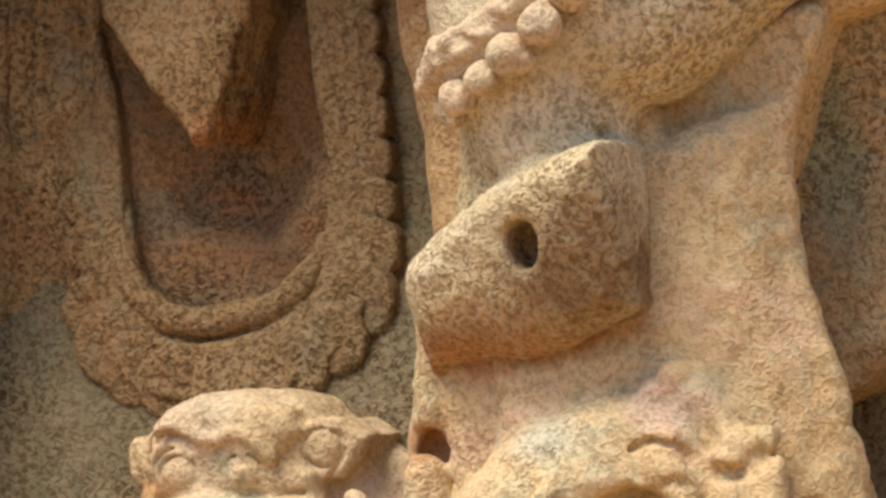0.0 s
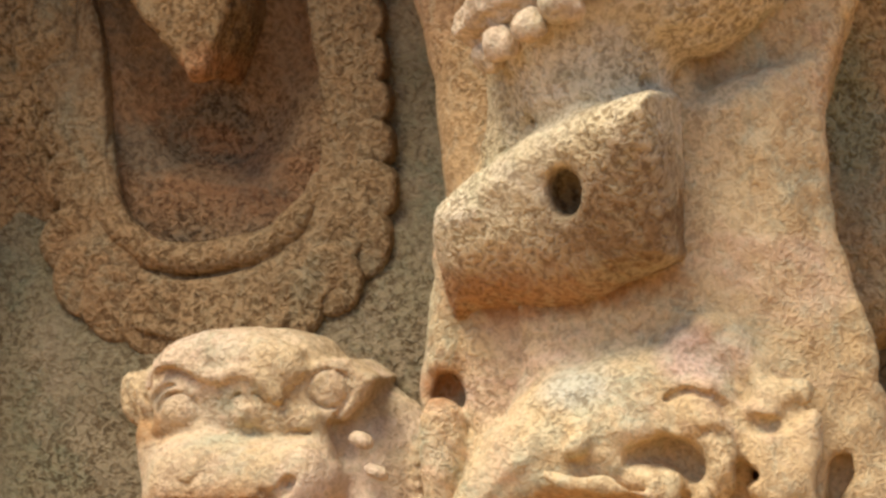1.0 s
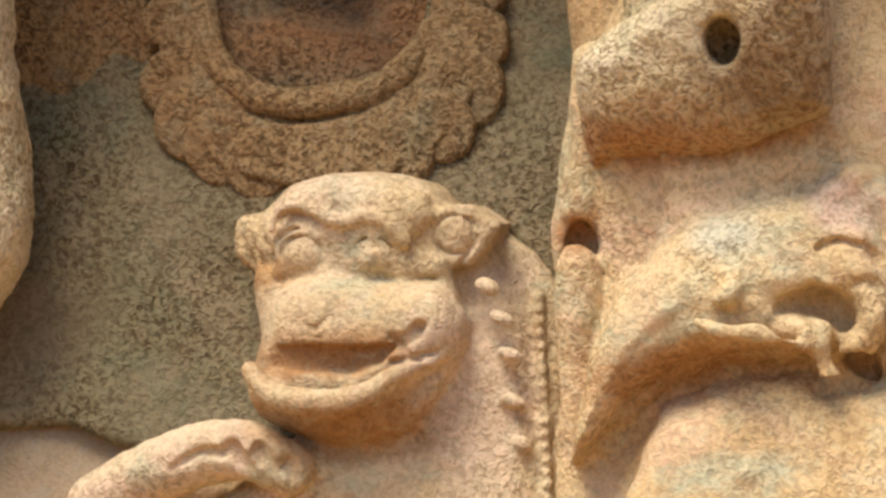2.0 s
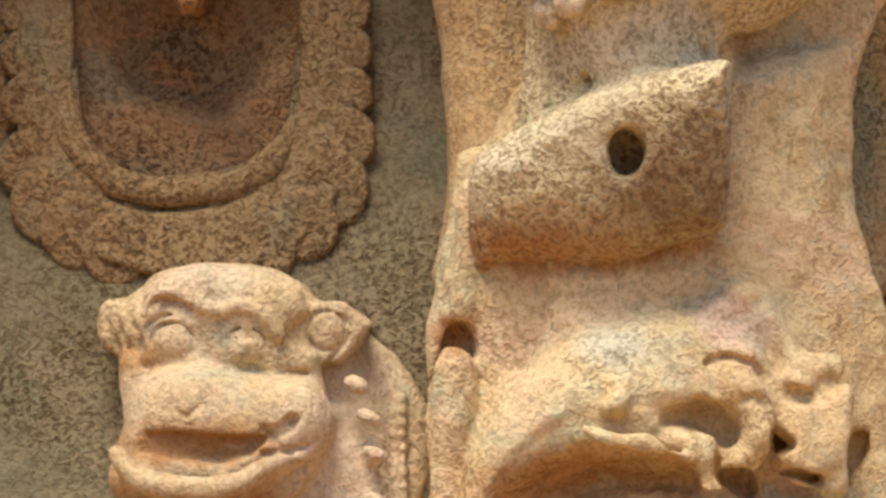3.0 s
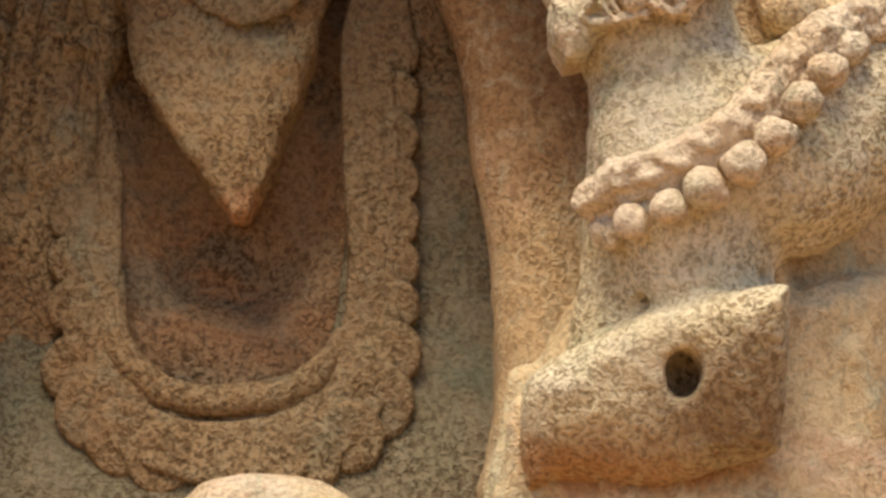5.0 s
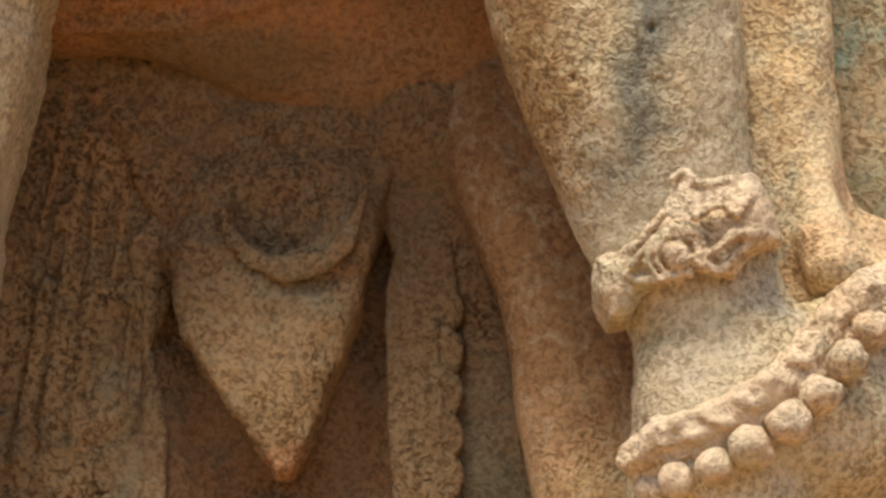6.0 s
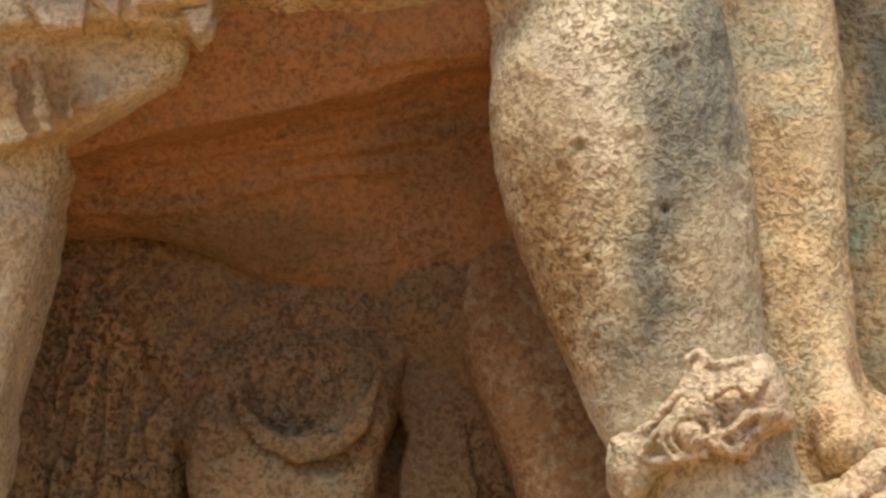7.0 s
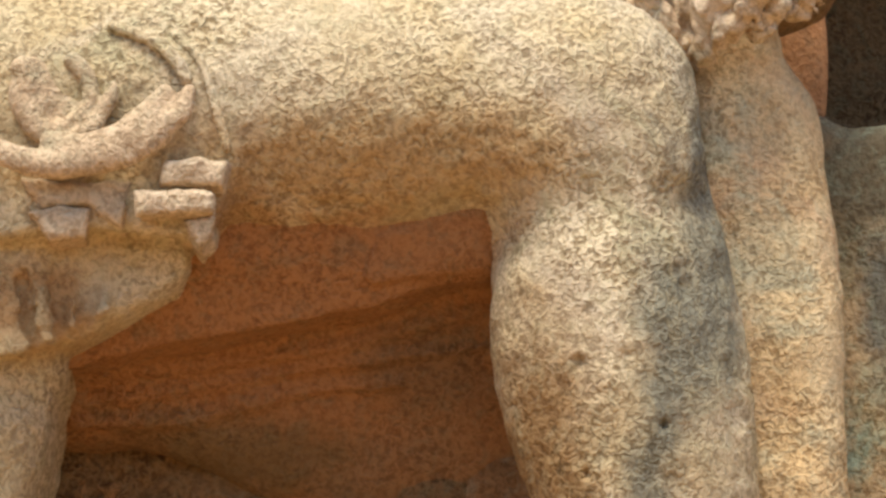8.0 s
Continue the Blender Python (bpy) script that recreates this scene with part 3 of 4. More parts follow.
# anklet of bells
anklet = thing("bell_anklet", "pale granite anklet with a row of round bells", "anklet")
N = Clay((0.2, -0.8, 1.95), (1.05, -0.2, 2.55), 0.0045)
upper = [(0.295, -0.530, 2.136), (0.337, -0.585, 2.171), (0.413, -0.610, 2.188), (0.489, -0.625, 2.235), (0.558, -0.615, 2.284), (0.649, -0.570, 2.396), (0.744, -0.500, 2.457), (0.831, -0.420, 2.501)]
N.tube(upper, 0.034, 0.01, 0.8)
N.tube([(x + 0.02, y + 0.005, z - 0.03) for x, y, z in upper], 0.02, 0.01)
for i, p in enumerate(curve(upper, 3)[:-1]):
    N.ball((p[0], p[1] - 0.02, p[2] + 0.012 * (-1) ** i), (0.022, 0.014, 0.014), 0.006)
N.rough(0.03, 0.006, 13).rough(0.015, 0.004, 14)
part("strand", N, PINK, anklet, "eroded plaited strand")
bells = ((0.317, -0.535, 2.079), (0.358, -0.600, 2.097), (0.416, -0.635, 2.116), (0.479, -0.655, 2.146), (0.544, -0.660, 2.188), (0.598, -0.650, 2.238), (0.644, -0.620, 2.298), (0.691, -0.585, 2.353), (0.739, -0.540, 2.399), (0.798, -0.470, 2.445))
for i, c in enumerate(bells):
    r = (0.03, 0.028, 0.034, 0.037, 0.039, 0.037, 0.036, 0.035, 0.035, 0.034)[i]
    N = Clay(Vector(c) - Vector((0.06, 0.06, 0.06)), Vector(c) + Vector((0.06, 0.06, 0.06)), 0.004)
    N.ball(c, (r, r * 0.9, r * 0.95), 0.01).rough(0.035, 0.009, 20 + i).rough(0.016, 0.003, 50 + i)
    part("bell", N, PINK, anklet)

# sash over the thigh
sash = thing("looped_sash", "looped stone sash with stepped folded ends on the thigh", "sash")
A = Clay((-0.98, -0.8, 3.2), (-0.3, -0.3, 3.8), 0.0045)
A.tube([(-0.890, -0.600, 3.367), (-0.809, -0.605, 3.331), (-0.739, -0.610, 3.325), (-0.651, -0.610, 3.342), (-0.582, -0.610, 3.378), (-0.539, -0.605, 3.421), (-0.521, -0.600, 3.463)], [0.022, 0.022, 0.026, 0.028, 0.026, 0.022, 0.014], 0.012, 0.8)
A.tube([(-0.761, -0.605, 3.367), (-0.681, -0.610, 3.355), (-0.612, -0.610, 3.393), (-0.565, -0.600, 3.452)], [0.02, 0.026, 0.026, 0.02], 0.012, 0.7)
A.tube([(-0.658, -0.640, 3.324), (-0.587, -0.640, 3.352), (-0.542, -0.630, 3.409)], 0.006, 0.006, cut=True)
A.rough(0.03, 0.004, 31)
part("loop", A, PINK, sash)
A = Clay((-0.98, -0.8, 3.3), (-0.3, -0.3, 3.9), 0.0045)
A.tube([(-0.817, -0.585, 3.505), (-0.799, -0.585, 3.423), (-0.773, -0.585, 3.382), (-0.741, -0.585, 3.370), (-0.699, -0.585, 3.391), (-0.665, -0.585, 3.440), (-0.672, -0.585, 3.486), (-0.707, -0.585, 3.516)], [0.016, 0.018, 0.018, 0.018, 0.016, 0.014, 0.013, 0.012], 0.01, 0.8)
A.ball((-0.758, -0.560, 3.461), (0.085, 0.016, 0.085), 0.03)
hub = (-0.761, -0.575, 3.462)
A.ball((-0.707, -0.580, 3.497), (0.05, 0.03, 0.045), 0.02, True, -35)
for r, q in ((0.066, 0.017),):
    A.tube([(hub[0] + r * math.cos(a), hub[1], hub[2] + r * math.sin(a)) for a in np.linspace(2.4, 7.4, 8)], q, 0.006, 0.9)
A.rough(0.03, 0.004, 32)
part("knot", A, PINK, sash)
A = Clay((-0.9, -0.75, 3.2), (-0.3, -0.3, 3.9), 0.0045)
A.tube([(-0.662, -0.555, 3.589), (-0.600, -0.575, 3.564), (-0.548, -0.590, 3.522), (-0.526, -0.595, 3.485)], 0.012, 0.008)
A.tube([(-0.550, -0.565, 3.570), (-0.503, -0.580, 3.520), (-0.478, -0.585, 3.447), (-0.453, -0.580, 3.364)], 0.009, 0.008)
part("hem", A, LEG, sash)
for name, outline, y in (("fold", [(-0.564, 3.338), (-0.448, 3.341), (-0.460, 3.290), (-0.566, 3.294)], -0.6),
                         ("fold", [(-0.610, 3.276), (-0.533, 3.285), (-0.471, 3.278), (-0.474, 3.242), (-0.604, 3.235)], -0.612),
                         ("fold", [(-0.529, 3.237), (-0.474, 3.242), (-0.475, 3.211), (-0.498, 3.183), (-0.516, 3.213)], -0.585),
                         ("scrap", [(-0.801, 3.250), (-0.742, 3.261), (-0.692, 3.254), (-0.700, 3.205), (-0.760, 3.196)], -0.575),
                         ("pleat", [(-0.811, 3.306), (-0.622, 3.305), (-0.635, 3.222), (-0.700, 3.262), (-0.779, 3.256)], -0.57)):
    o = np.array(outline)
    A = Clay((*(o.min(0)[:1] - 0.04), y - 0.05, o.min(0)[1] - 0.04), (o.max(0)[0] + 0.04, -0.42, o.max(0)[1] + 0.04), 0.004)
    A.slab(outline, y, -0.44, 0.012, smooth=False).rough(0.05, 0.006, int(1000 * o[0, 1])).rough(0.018, 0.003, 5)
    part(name, A, PINK, sash)

# shaft beside the leg, and what hangs above it
S = Clay((0.3, -0.52, 1.9), (1.1, 0.1, 4.2), 0.007)
S.slab([(0.388, 3.788), (0.493, 3.789), (0.530, 3.691), (0.558, 3.594), (0.587, 3.508), (0.605, 3.433), (0.617, 3.305), (0.627, 3.199), (0.633, 3.093)] + [(0.630, 3.12), (0.635, 3.019), (0.662, 2.748), (0.694, 2.621), (0.815, 2.539), (1.05, 2.2), (0.4, 2.2), (0.357, 3.019)], -0.30, 0.08, 0.05, slope=(0.1, 0))
S.tube([(0.566, -0.230, 3.525), (0.584, -0.260, 3.335), (0.593, -0.270, 3.235), (0.599, -0.290, 2.968), (0.615, -0.310, 2.706), (0.616, -0.380, 2.591), (0.642, -0.420, 2.485)], [0.025, 0.03, 0.032, 0.034, 0.036, 0.04, 0.05], 0.08)
S.slab([(0.485, 2.831), (0.600, 2.831), (0.614, 2.709), (0.638, 2.619), (0.688, 2.538), (0.757, 2.478), (0.676, 2.377), (0.567, 2.388), (0.498, 2.478)], -0.37, -0.1, 0.04, 0.05)
S.rough(0.15, 0.01, 15).rough(0.04, 0.004, 16)
carved("club_shaft", S, OCHRE, "ochre granite club shaft standing beside the leg", "shaft")

D = Clay((0.45, -0.15, 3.2), (1.0, 0.12, 4.2), 0.007)
D.slab([(0.542, 3.829), (0.627, 3.796), (0.644, 3.730), (0.645, 3.621), (0.636, 3.533), (0.627, 3.424), (0.599, 3.424), (0.552, 3.565)], -0.07, 0.09, 0.03)
carved("red_drape", D, RUST, "reddish stone drape hanging beside the shaft", "drape")

tassel = thing("stone_tassel", "crumbling pale stone tassel above the knee", "tassel")
for i, (a, m, b, r) in enumerate((((0.286, -0.400, 3.788), (0.296, -0.410, 3.690), (0.342, -0.400, 3.619), 0.024), ((0.343, -0.380, 3.795), (0.348, -0.380, 3.709), (0.372, -0.360, 3.630), 0.026), ((0.413, -0.420, 3.794), (0.409, -0.430, 3.685), (0.388, -0.400, 3.596), 0.03),
                                  ((0.484, -0.420, 3.795), (0.473, -0.440, 3.683), (0.423, -0.410, 3.609), 0.03), ((0.542, -0.400, 3.801), (0.522, -0.420, 3.689), (0.485, -0.400, 3.618), 0.026), ((0.606, -0.360, 3.814), (0.595, -0.370, 3.736), (0.560, -0.360, 3.685), 0.028))):
    q = np.array([a, m, b])
    A = Clay(q.min(0) - 0.07, q.max(0) + 0.07, 0.0045)
    A.tube([a, m, b], [r * 1.2, r * 1.15, r * 0.7], 0.01).rough(0.03, 0.02, 60 + i).rough(0.014, 0.009, 70 + i)
    part("strand", A, PINK, tassel)
A = Clay((0.3, -0.4, 3.6), (0.95, -0.1, 4.2), 0.007)
A.slab([(0.268, 3.871), (0.300, 3.699), (0.383, 3.620), (0.486, 3.658), (0.642, 3.735), (0.642, 3.875)], -0.33, -0.15, 0.02).rough(0.05, 0.008, 77)
part("backing", A, GREY, tassel)

# cloth stretched under the thigh
U = Clay((-1.0, -0.55, 2.5), (0.3, 0.16, 3.6), 0.007)
U.slab([(-0.845, 3.061), (-0.594, 3.255), (-0.265, 3.322), (0.024, 3.346), (0.078, 3.199), (0.112, 2.838), (0.049, 2.690), (-0.098, 2.690), (-0.245, 2.775), (-0.424, 2.849), (-0.603, 2.913), (-0.854, 2.942)], -0.16, 0.12, 0.06, slope=(0, -0.75))
U.slab([(0.029, 3.331), (0.017, 3.179), (-0.117, 3.155), (-0.207, 3.122), (-0.339, 3.098), (-0.460, 3.076), (-0.611, 3.052), (-0.767, 3.016), (-0.771, 3.145), (-0.566, 3.272), (-0.364, 3.327)], -0.385, 0.0, 0.008, 0.01, slope=(0, -0.6), smooth=False)
U.slab([(0.029, 3.291), (0.017, 3.189), (-0.197, 3.159), (-0.217, 3.174), (-0.193, 3.247)], -0.43, 0.0, 0.012, 0.012, slope=(0, -0.5), smooth=False)
for run, r in (([(0.005, 3.146), (-0.158, 3.112), (-0.320, 3.077), (-0.483, 3.055), (-0.666, 3.042), (-0.758, 3.023)], 0.016), ([(0.006, 3.087), (-0.219, 3.064), (-0.392, 3.036), (-0.565, 3.010), (-0.753, 2.985)], 0.014), ([(-0.157, 3.029), (-0.362, 3.005), (-0.535, 2.967), (-0.740, 2.957)], 0.016)):
    U.tube([(x, -0.16 - 0.75 * (z - 3.018), z) for x, z in run], r, 0.014)
    U.tube([(x, -0.17 - 0.75 * (z - 3.018), z - 2.2 * r) for x, z in run], 0.7 * r, 0.02, cut=True)
U.rough(0.12, 0.012, 17).rough(0.05, 0.005, 18)
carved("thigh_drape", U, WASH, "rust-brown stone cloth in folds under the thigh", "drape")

# pleated cloth beside the pendant
V = Clay((-1.4, -0.2, 1.2), (-0.2, 0.2, 3.15), 0.007)
V.slab([(-0.836, 3.020), (-0.551, 3.020), (-0.476, 2.839), (-0.516, 2.627), (-0.556, 2.459), (-0.580, 2.342), (-0.600, 2.133), (-0.697, 1.821), (-0.95, 1.5), (-1.3, 1.6), (-1.35, 2.6)], -0.015, 0.19, 0.04, slope=(0, 0.05))
fold_z = (1.5 + 3.020) / 2
for i in range(9):
    t = i / 8
    top, low = np.array((-0.740, 0.000, 2.951)) * (1 - t) + np.array((-0.551, 0.000, 2.961)) * t, np.array((-0.917, 0.000, 2.133)) * (1 - t) + np.array((-0.601, 0.000, 2.258)) * t
    run = [top * (1 - q) + low * q + (0.018 * math.sin(9 * t + 3 * q), 0, 0) for q in (0, 0.33, 0.66, 1)]
    run = [(p[0], -0.015 + 0.05 * (p[2] - fold_z) - 0.004, p[2]) for p in run]
    V.tube(run, [0.007, 0.010, 0.009, 0.006], 0.014, cut=True)
    V.tube([(x + 0.016, y + 0.004, z) for x, y, z in run], [0.008, 0.012, 0.011, 0.007], 0.016)
V.ball((-0.651, -0.060, 2.935), (0.02, 0.05, 0.05), 0.02, True, 30)
V.ball((-0.688, -0.050, 2.884), (0.016, 0.05, 0.035), 0.02, True, 30)
V.rough(0.08, 0.008, 21).rough(0.03, 0.004, 22)
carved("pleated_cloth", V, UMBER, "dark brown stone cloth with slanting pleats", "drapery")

# scalloped plaque with a deep arched recess
plaque = thing("scalloped_plaque", "granite plaque with scalloped edge round a deep arched recess", "plaque")
Q = Clay((-0.98, -0.35, 1.4), (0.1, 0.27, 2.85), 0.006)
Q.slab([(-0.657, 2.077), (-0.653, 1.880), (-0.615, 1.772), (-0.552, 1.704), (-0.407, 1.663), (-0.233, 1.673), (-0.110, 1.725), (-0.049, 1.808), (-0.037, 1.923), (-0.039, 2.234), (-0.050, 2.442), (-0.017, 2.441), (-0.028, 2.598), (-0.064, 2.714), (-0.152, 2.724), (-0.210, 2.588), (-0.521, 2.442), (-0.588, 2.390), (-0.608, 2.234), (-0.654, 2.172)], -0.04, 0.25, 0.015, slope=(0, 0.11))
Q.slab([(-0.556, 2.595), (-0.556, 2.180), (-0.553, 1.994), (-0.536, 1.911), (-0.482, 1.841), (-0.410, 1.822), (-0.317, 1.821), (-0.224, 1.849), (-0.163, 1.912), (-0.144, 1.994), (-0.143, 2.181), (-0.156, 2.440), (-0.162, 2.680)], -0.4, 0.5, 0.012, 0.012, cut=True)
for x in (528, 541):
    Q.tube([(-0.124 + 0.001 * (x - 528) * 1.03, -0.055, z) for z in (2.75, 2.3, 1.95)], 0.004, 0.006, cut=True)
for p in ([(-0.442, 1.693), (-0.422, 1.724), (-0.419, 1.755)], [(-0.258, 1.714), (-0.243, 1.693)], [(-0.202, 1.714), (-0.190, 1.673)], [(-0.529, 1.703), (-0.501, 1.662)]):
    Q.line(p, -0.125, 0.008, 2.0)
Q.rough(0.1, 0.006, 23).rough(0.035, 0.003, 24)
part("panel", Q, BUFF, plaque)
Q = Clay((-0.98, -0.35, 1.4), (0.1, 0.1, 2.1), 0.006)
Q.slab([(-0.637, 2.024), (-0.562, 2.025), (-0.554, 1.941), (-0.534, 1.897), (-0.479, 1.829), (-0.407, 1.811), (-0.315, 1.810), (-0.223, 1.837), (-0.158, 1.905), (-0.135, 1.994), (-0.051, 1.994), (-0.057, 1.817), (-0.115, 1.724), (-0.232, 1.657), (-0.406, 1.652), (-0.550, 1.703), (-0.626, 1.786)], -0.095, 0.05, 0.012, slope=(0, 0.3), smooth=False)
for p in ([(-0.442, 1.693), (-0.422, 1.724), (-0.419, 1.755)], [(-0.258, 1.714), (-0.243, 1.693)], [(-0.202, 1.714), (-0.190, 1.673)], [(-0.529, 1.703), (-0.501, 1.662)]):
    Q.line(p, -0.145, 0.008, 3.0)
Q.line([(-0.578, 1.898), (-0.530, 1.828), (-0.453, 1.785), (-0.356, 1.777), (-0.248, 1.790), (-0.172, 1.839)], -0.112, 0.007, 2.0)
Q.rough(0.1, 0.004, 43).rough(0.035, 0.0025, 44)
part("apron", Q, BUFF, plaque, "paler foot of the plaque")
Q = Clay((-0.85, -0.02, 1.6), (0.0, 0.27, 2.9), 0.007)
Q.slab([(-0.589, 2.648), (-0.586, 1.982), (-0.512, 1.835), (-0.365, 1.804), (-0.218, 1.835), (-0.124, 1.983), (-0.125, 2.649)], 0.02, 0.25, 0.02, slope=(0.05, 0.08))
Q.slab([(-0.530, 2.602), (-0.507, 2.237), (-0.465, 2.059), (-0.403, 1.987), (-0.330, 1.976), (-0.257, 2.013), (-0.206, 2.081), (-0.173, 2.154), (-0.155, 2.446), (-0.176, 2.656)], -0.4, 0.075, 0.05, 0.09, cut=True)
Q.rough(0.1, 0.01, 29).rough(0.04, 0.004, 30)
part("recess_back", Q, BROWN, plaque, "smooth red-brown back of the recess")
Q = Clay((-0.85, -0.25, 1.55), (0.0, 0.1, 2.6), 0.005)
Q.tube([(-0.578, -0.020, 2.319), (-0.576, -0.030, 2.213), (-0.574, -0.036, 2.026), (-0.560, -0.064, 1.920), (-0.517, -0.083, 1.855), (-0.448, -0.095, 1.814), (-0.356, -0.098, 1.806), (-0.254, -0.094, 1.819), (-0.187, -0.082, 1.863), (-0.152, -0.062, 1.926)], [0.014, 0.024, 0.026, 0.027, 0.029, 0.03, 0.03, 0.029, 0.025, 0.014], 0.01, 0.75)
Q.rough(0.03, 0.003, 25)
part("rim", Q, BUFF, plaque, "pale raised rim of the recess")
lobes = [(-0.050, z, 0.044) for z in np.arange(1.98, 2.45, 0.078)] + [(-0.646, z, 0.044) for z in np.arange(1.98, 2.17, 0.085)]
lobes += [(*(-0.053, 1.896), 0.05), (*(-0.082, 1.803), 0.066), (*(-0.131, 1.740), 0.06), (*(-0.202, 1.704), 0.058), (*(-0.642, 1.864), 0.054), (*(-0.607, 1.787), 0.062), (*(-0.551, 1.737), 0.064), (*(-0.478, 1.701), 0.06)]
for i, (x, z, r) in enumerate(lobes):
    y = min(-0.036 + 0.11 * (z - 2.2), -0.093 + 0.3 * (z - 1.845))
    Q = Clay((x - 0.1, y - 0.06, z - 0.1), (x + 0.1, 0.1, z + 0.1), 0.005)
    Q.slab(disc_outline(x, z, r, r * 1.12), y, 0.085, 0.01).rough(0.05, 0.004, 100 + i).rough(0.02, 0.002, 140 + i)
    part("lobe", Q, BUFF, plaque)

# pendant end of the waist cloth, hanging in front of the recess
pendant = thing("stone_pendant", "pointed stone pendant hanging in the arched recess", "pendant")
P = Clay((-0.85, -0.3, 1.95), (0.1, 0.12, 3.05), 0.0055)
P.slab([(-0.47, 2.70), (-0.524, 2.601), (-0.523, 2.591), (-0.540, 2.488), (-0.525, 2.400), (-0.480, 2.327), (-0.422, 2.234), (-0.376, 2.179), (-0.345, 2.134), (-0.321, 2.141), (-0.282, 2.208), (-0.249, 2.301), (-0.210, 2.399), (-0.185, 2.498), (-0.167, 2.612), (-0.19, 2.66), (-0.25, 2.72)], -0.1, 0.1, 0.02, 0.08, dome=0.03, slope=(0, 0.24))
P.slab([(-0.72, 3.02), (-0.66, 2.78), (-0.60, 2.66), (-0.547, 2.524), (-0.422, 2.482), (-0.277, 2.493), (-0.165, 2.608), (-0.13, 2.70), (-0.02, 2.80), (0.05, 2.9), (0.06, 3.02)], -0.012, 0.1, 0.03, 0.06, slope=(0, 0.1))
P.slab([(-0.432, 2.949), (-0.428, 2.802), (-0.418, 2.604), (-0.391, 2.556), (-0.329, 2.541), (-0.285, 2.568), (-0.265, 2.614), (-0.252, 2.802), (-0.247, 2.949)], -0.4, -0.045, 0.01, 0.015, cut=True)
P.line([(-0.435, 2.537), (-0.399, 2.498), (-0.316, 2.477), (-0.245, 2.493), (-0.198, 2.552)], -0.135, 0.009, 1.8)
P.line([(-0.486, 2.436), (-0.414, 2.417), (-0.331, 2.420), (-0.249, 2.436), (-0.198, 2.475)], -0.155, 0.008, 1.2, 0.02)
for p in ([(-0.414, 2.312), (-0.388, 2.229)], [(-0.290, 2.291), (-0.264, 2.239)], [(-0.342, 2.384), (-0.331, 2.250)], [(-0.321, 2.198), (-0.314, 2.167)], [(-0.475, 2.363), (-0.393, 2.353)]):
    P.line(p, -0.17, 0.008, 1.3, 0.012)
P.rough(0.06, 0.012, 26).rough(0.025, 0.006, 27)
part("tongue", P, TONGUE, pendant)
P = Clay((-0.7, -0.25, 2.4), (0.0, 0.05, 2.8), 0.005)
P.tube([(-0.452, -0.080, 2.627), (-0.434, -0.100, 2.578), (-0.400, -0.118, 2.534), (-0.348, -0.125, 2.512), (-0.297, -0.125, 2.514), (-0.245, -0.118, 2.537), (-0.210, -0.100, 2.593), (-0.190, -0.080, 2.658)], [0.008, 0.016, 0.02, 0.021, 0.021, 0.02, 0.016, 0.008], 0.02, 0.4).rough(0.04, 0.004, 28)
part("ring", P, TONGUE, pendant)

# crouching lion below the plaque
L = Clay((-1.05, -0.66, 0.7), (0.25, 0.1, 1.80), 0.0048)
L.slab([(-0.403, 1.210), (-0.151, 1.424), (-0.096, 1.543), (-0.040, 1.536), (-0.002, 1.459), (0.015, 1.377), (0.021, 1.256), (0.021, 1.132), (0.0, 0.44), (-0.75, 0.44), (-0.7, 0.95)], -0.435, 0.08, 0.05, 0.03, dome=0.02, slope=(0.14, 0.22))
L.slab([(-0.104, 1.524), (-0.021, 1.531), (0.049, 1.477), (0.087, 1.393), (0.088, 1.291), (0.081, 1.107), (0.2, 0.44), (-0.15, 0.44), (-0.101, 1.318)], -0.36, 0.08, 0.04, 0.05, slope=(0, 0.27))
L.tube([(0.038, -0.364 + 0.27 * (z - 0.97), z) for z in (1.42, 1.2, 1.0, 0.8)], 0.01, 0.012)
for i in range(22):
    L.ball((0.038, -0.372 + 0.27 * (0.45 - 0.022 * i), 1.42 - 0.022 * i), 0.008, 0.004)
L.slab([(-0.477, 1.592), (-0.451, 1.611), (-0.420, 1.633), (-0.389, 1.656), (-0.309, 1.668), (-0.229, 1.661), (-0.150, 1.639), (-0.112, 1.608), (-0.088, 1.573), (-0.095, 1.503), (-0.136, 1.473), (-0.196, 1.471), (-0.286, 1.480), (-0.366, 1.483), (-0.415, 1.487), (-0.469, 1.527)], -0.31, -0.02, 0.06, 0.03, dome=0.06)
L.slab([(-0.444, 1.516), (-0.365, 1.498), (-0.275, 1.490), (-0.176, 1.486), (-0.106, 1.494), (-0.098, 1.424), (-0.140, 1.386), (-0.399, 1.395), (-0.447, 1.437)], -0.365, -0.05, 0.03, 0.03)
forehead = [(-0.407, 1.582), (-0.387, 1.602), (-0.357, 1.607), (-0.322, 1.593), (-0.293, 1.577), (-0.269, 1.573), (-0.239, 1.577), (-0.204, 1.571), (-0.182, 1.550), (-0.167, 1.528), (-0.142, 1.550), (-0.117, 1.581), (-0.133, 1.619), (-0.216, 1.652), (-0.305, 1.664), (-0.375, 1.652), (-0.408, 1.626)]
L.slab(forehead, -0.362, -0.1, 0.022, 0.006, smooth=False, dome=0.022)
L.slab([(-0.405, 1.574), (-0.359, 1.600), (-0.291, 1.570), (-0.221, 1.572), (-0.172, 1.536), (-0.149, 1.505), (-0.155, 1.476), (-0.274, 1.482), (-0.393, 1.489), (-0.412, 1.525)], -0.374, -0.1, 0.02, 0.015)
eyes = ((-0.357, -0.385, 1.530), (-0.230, -0.385, 1.520))
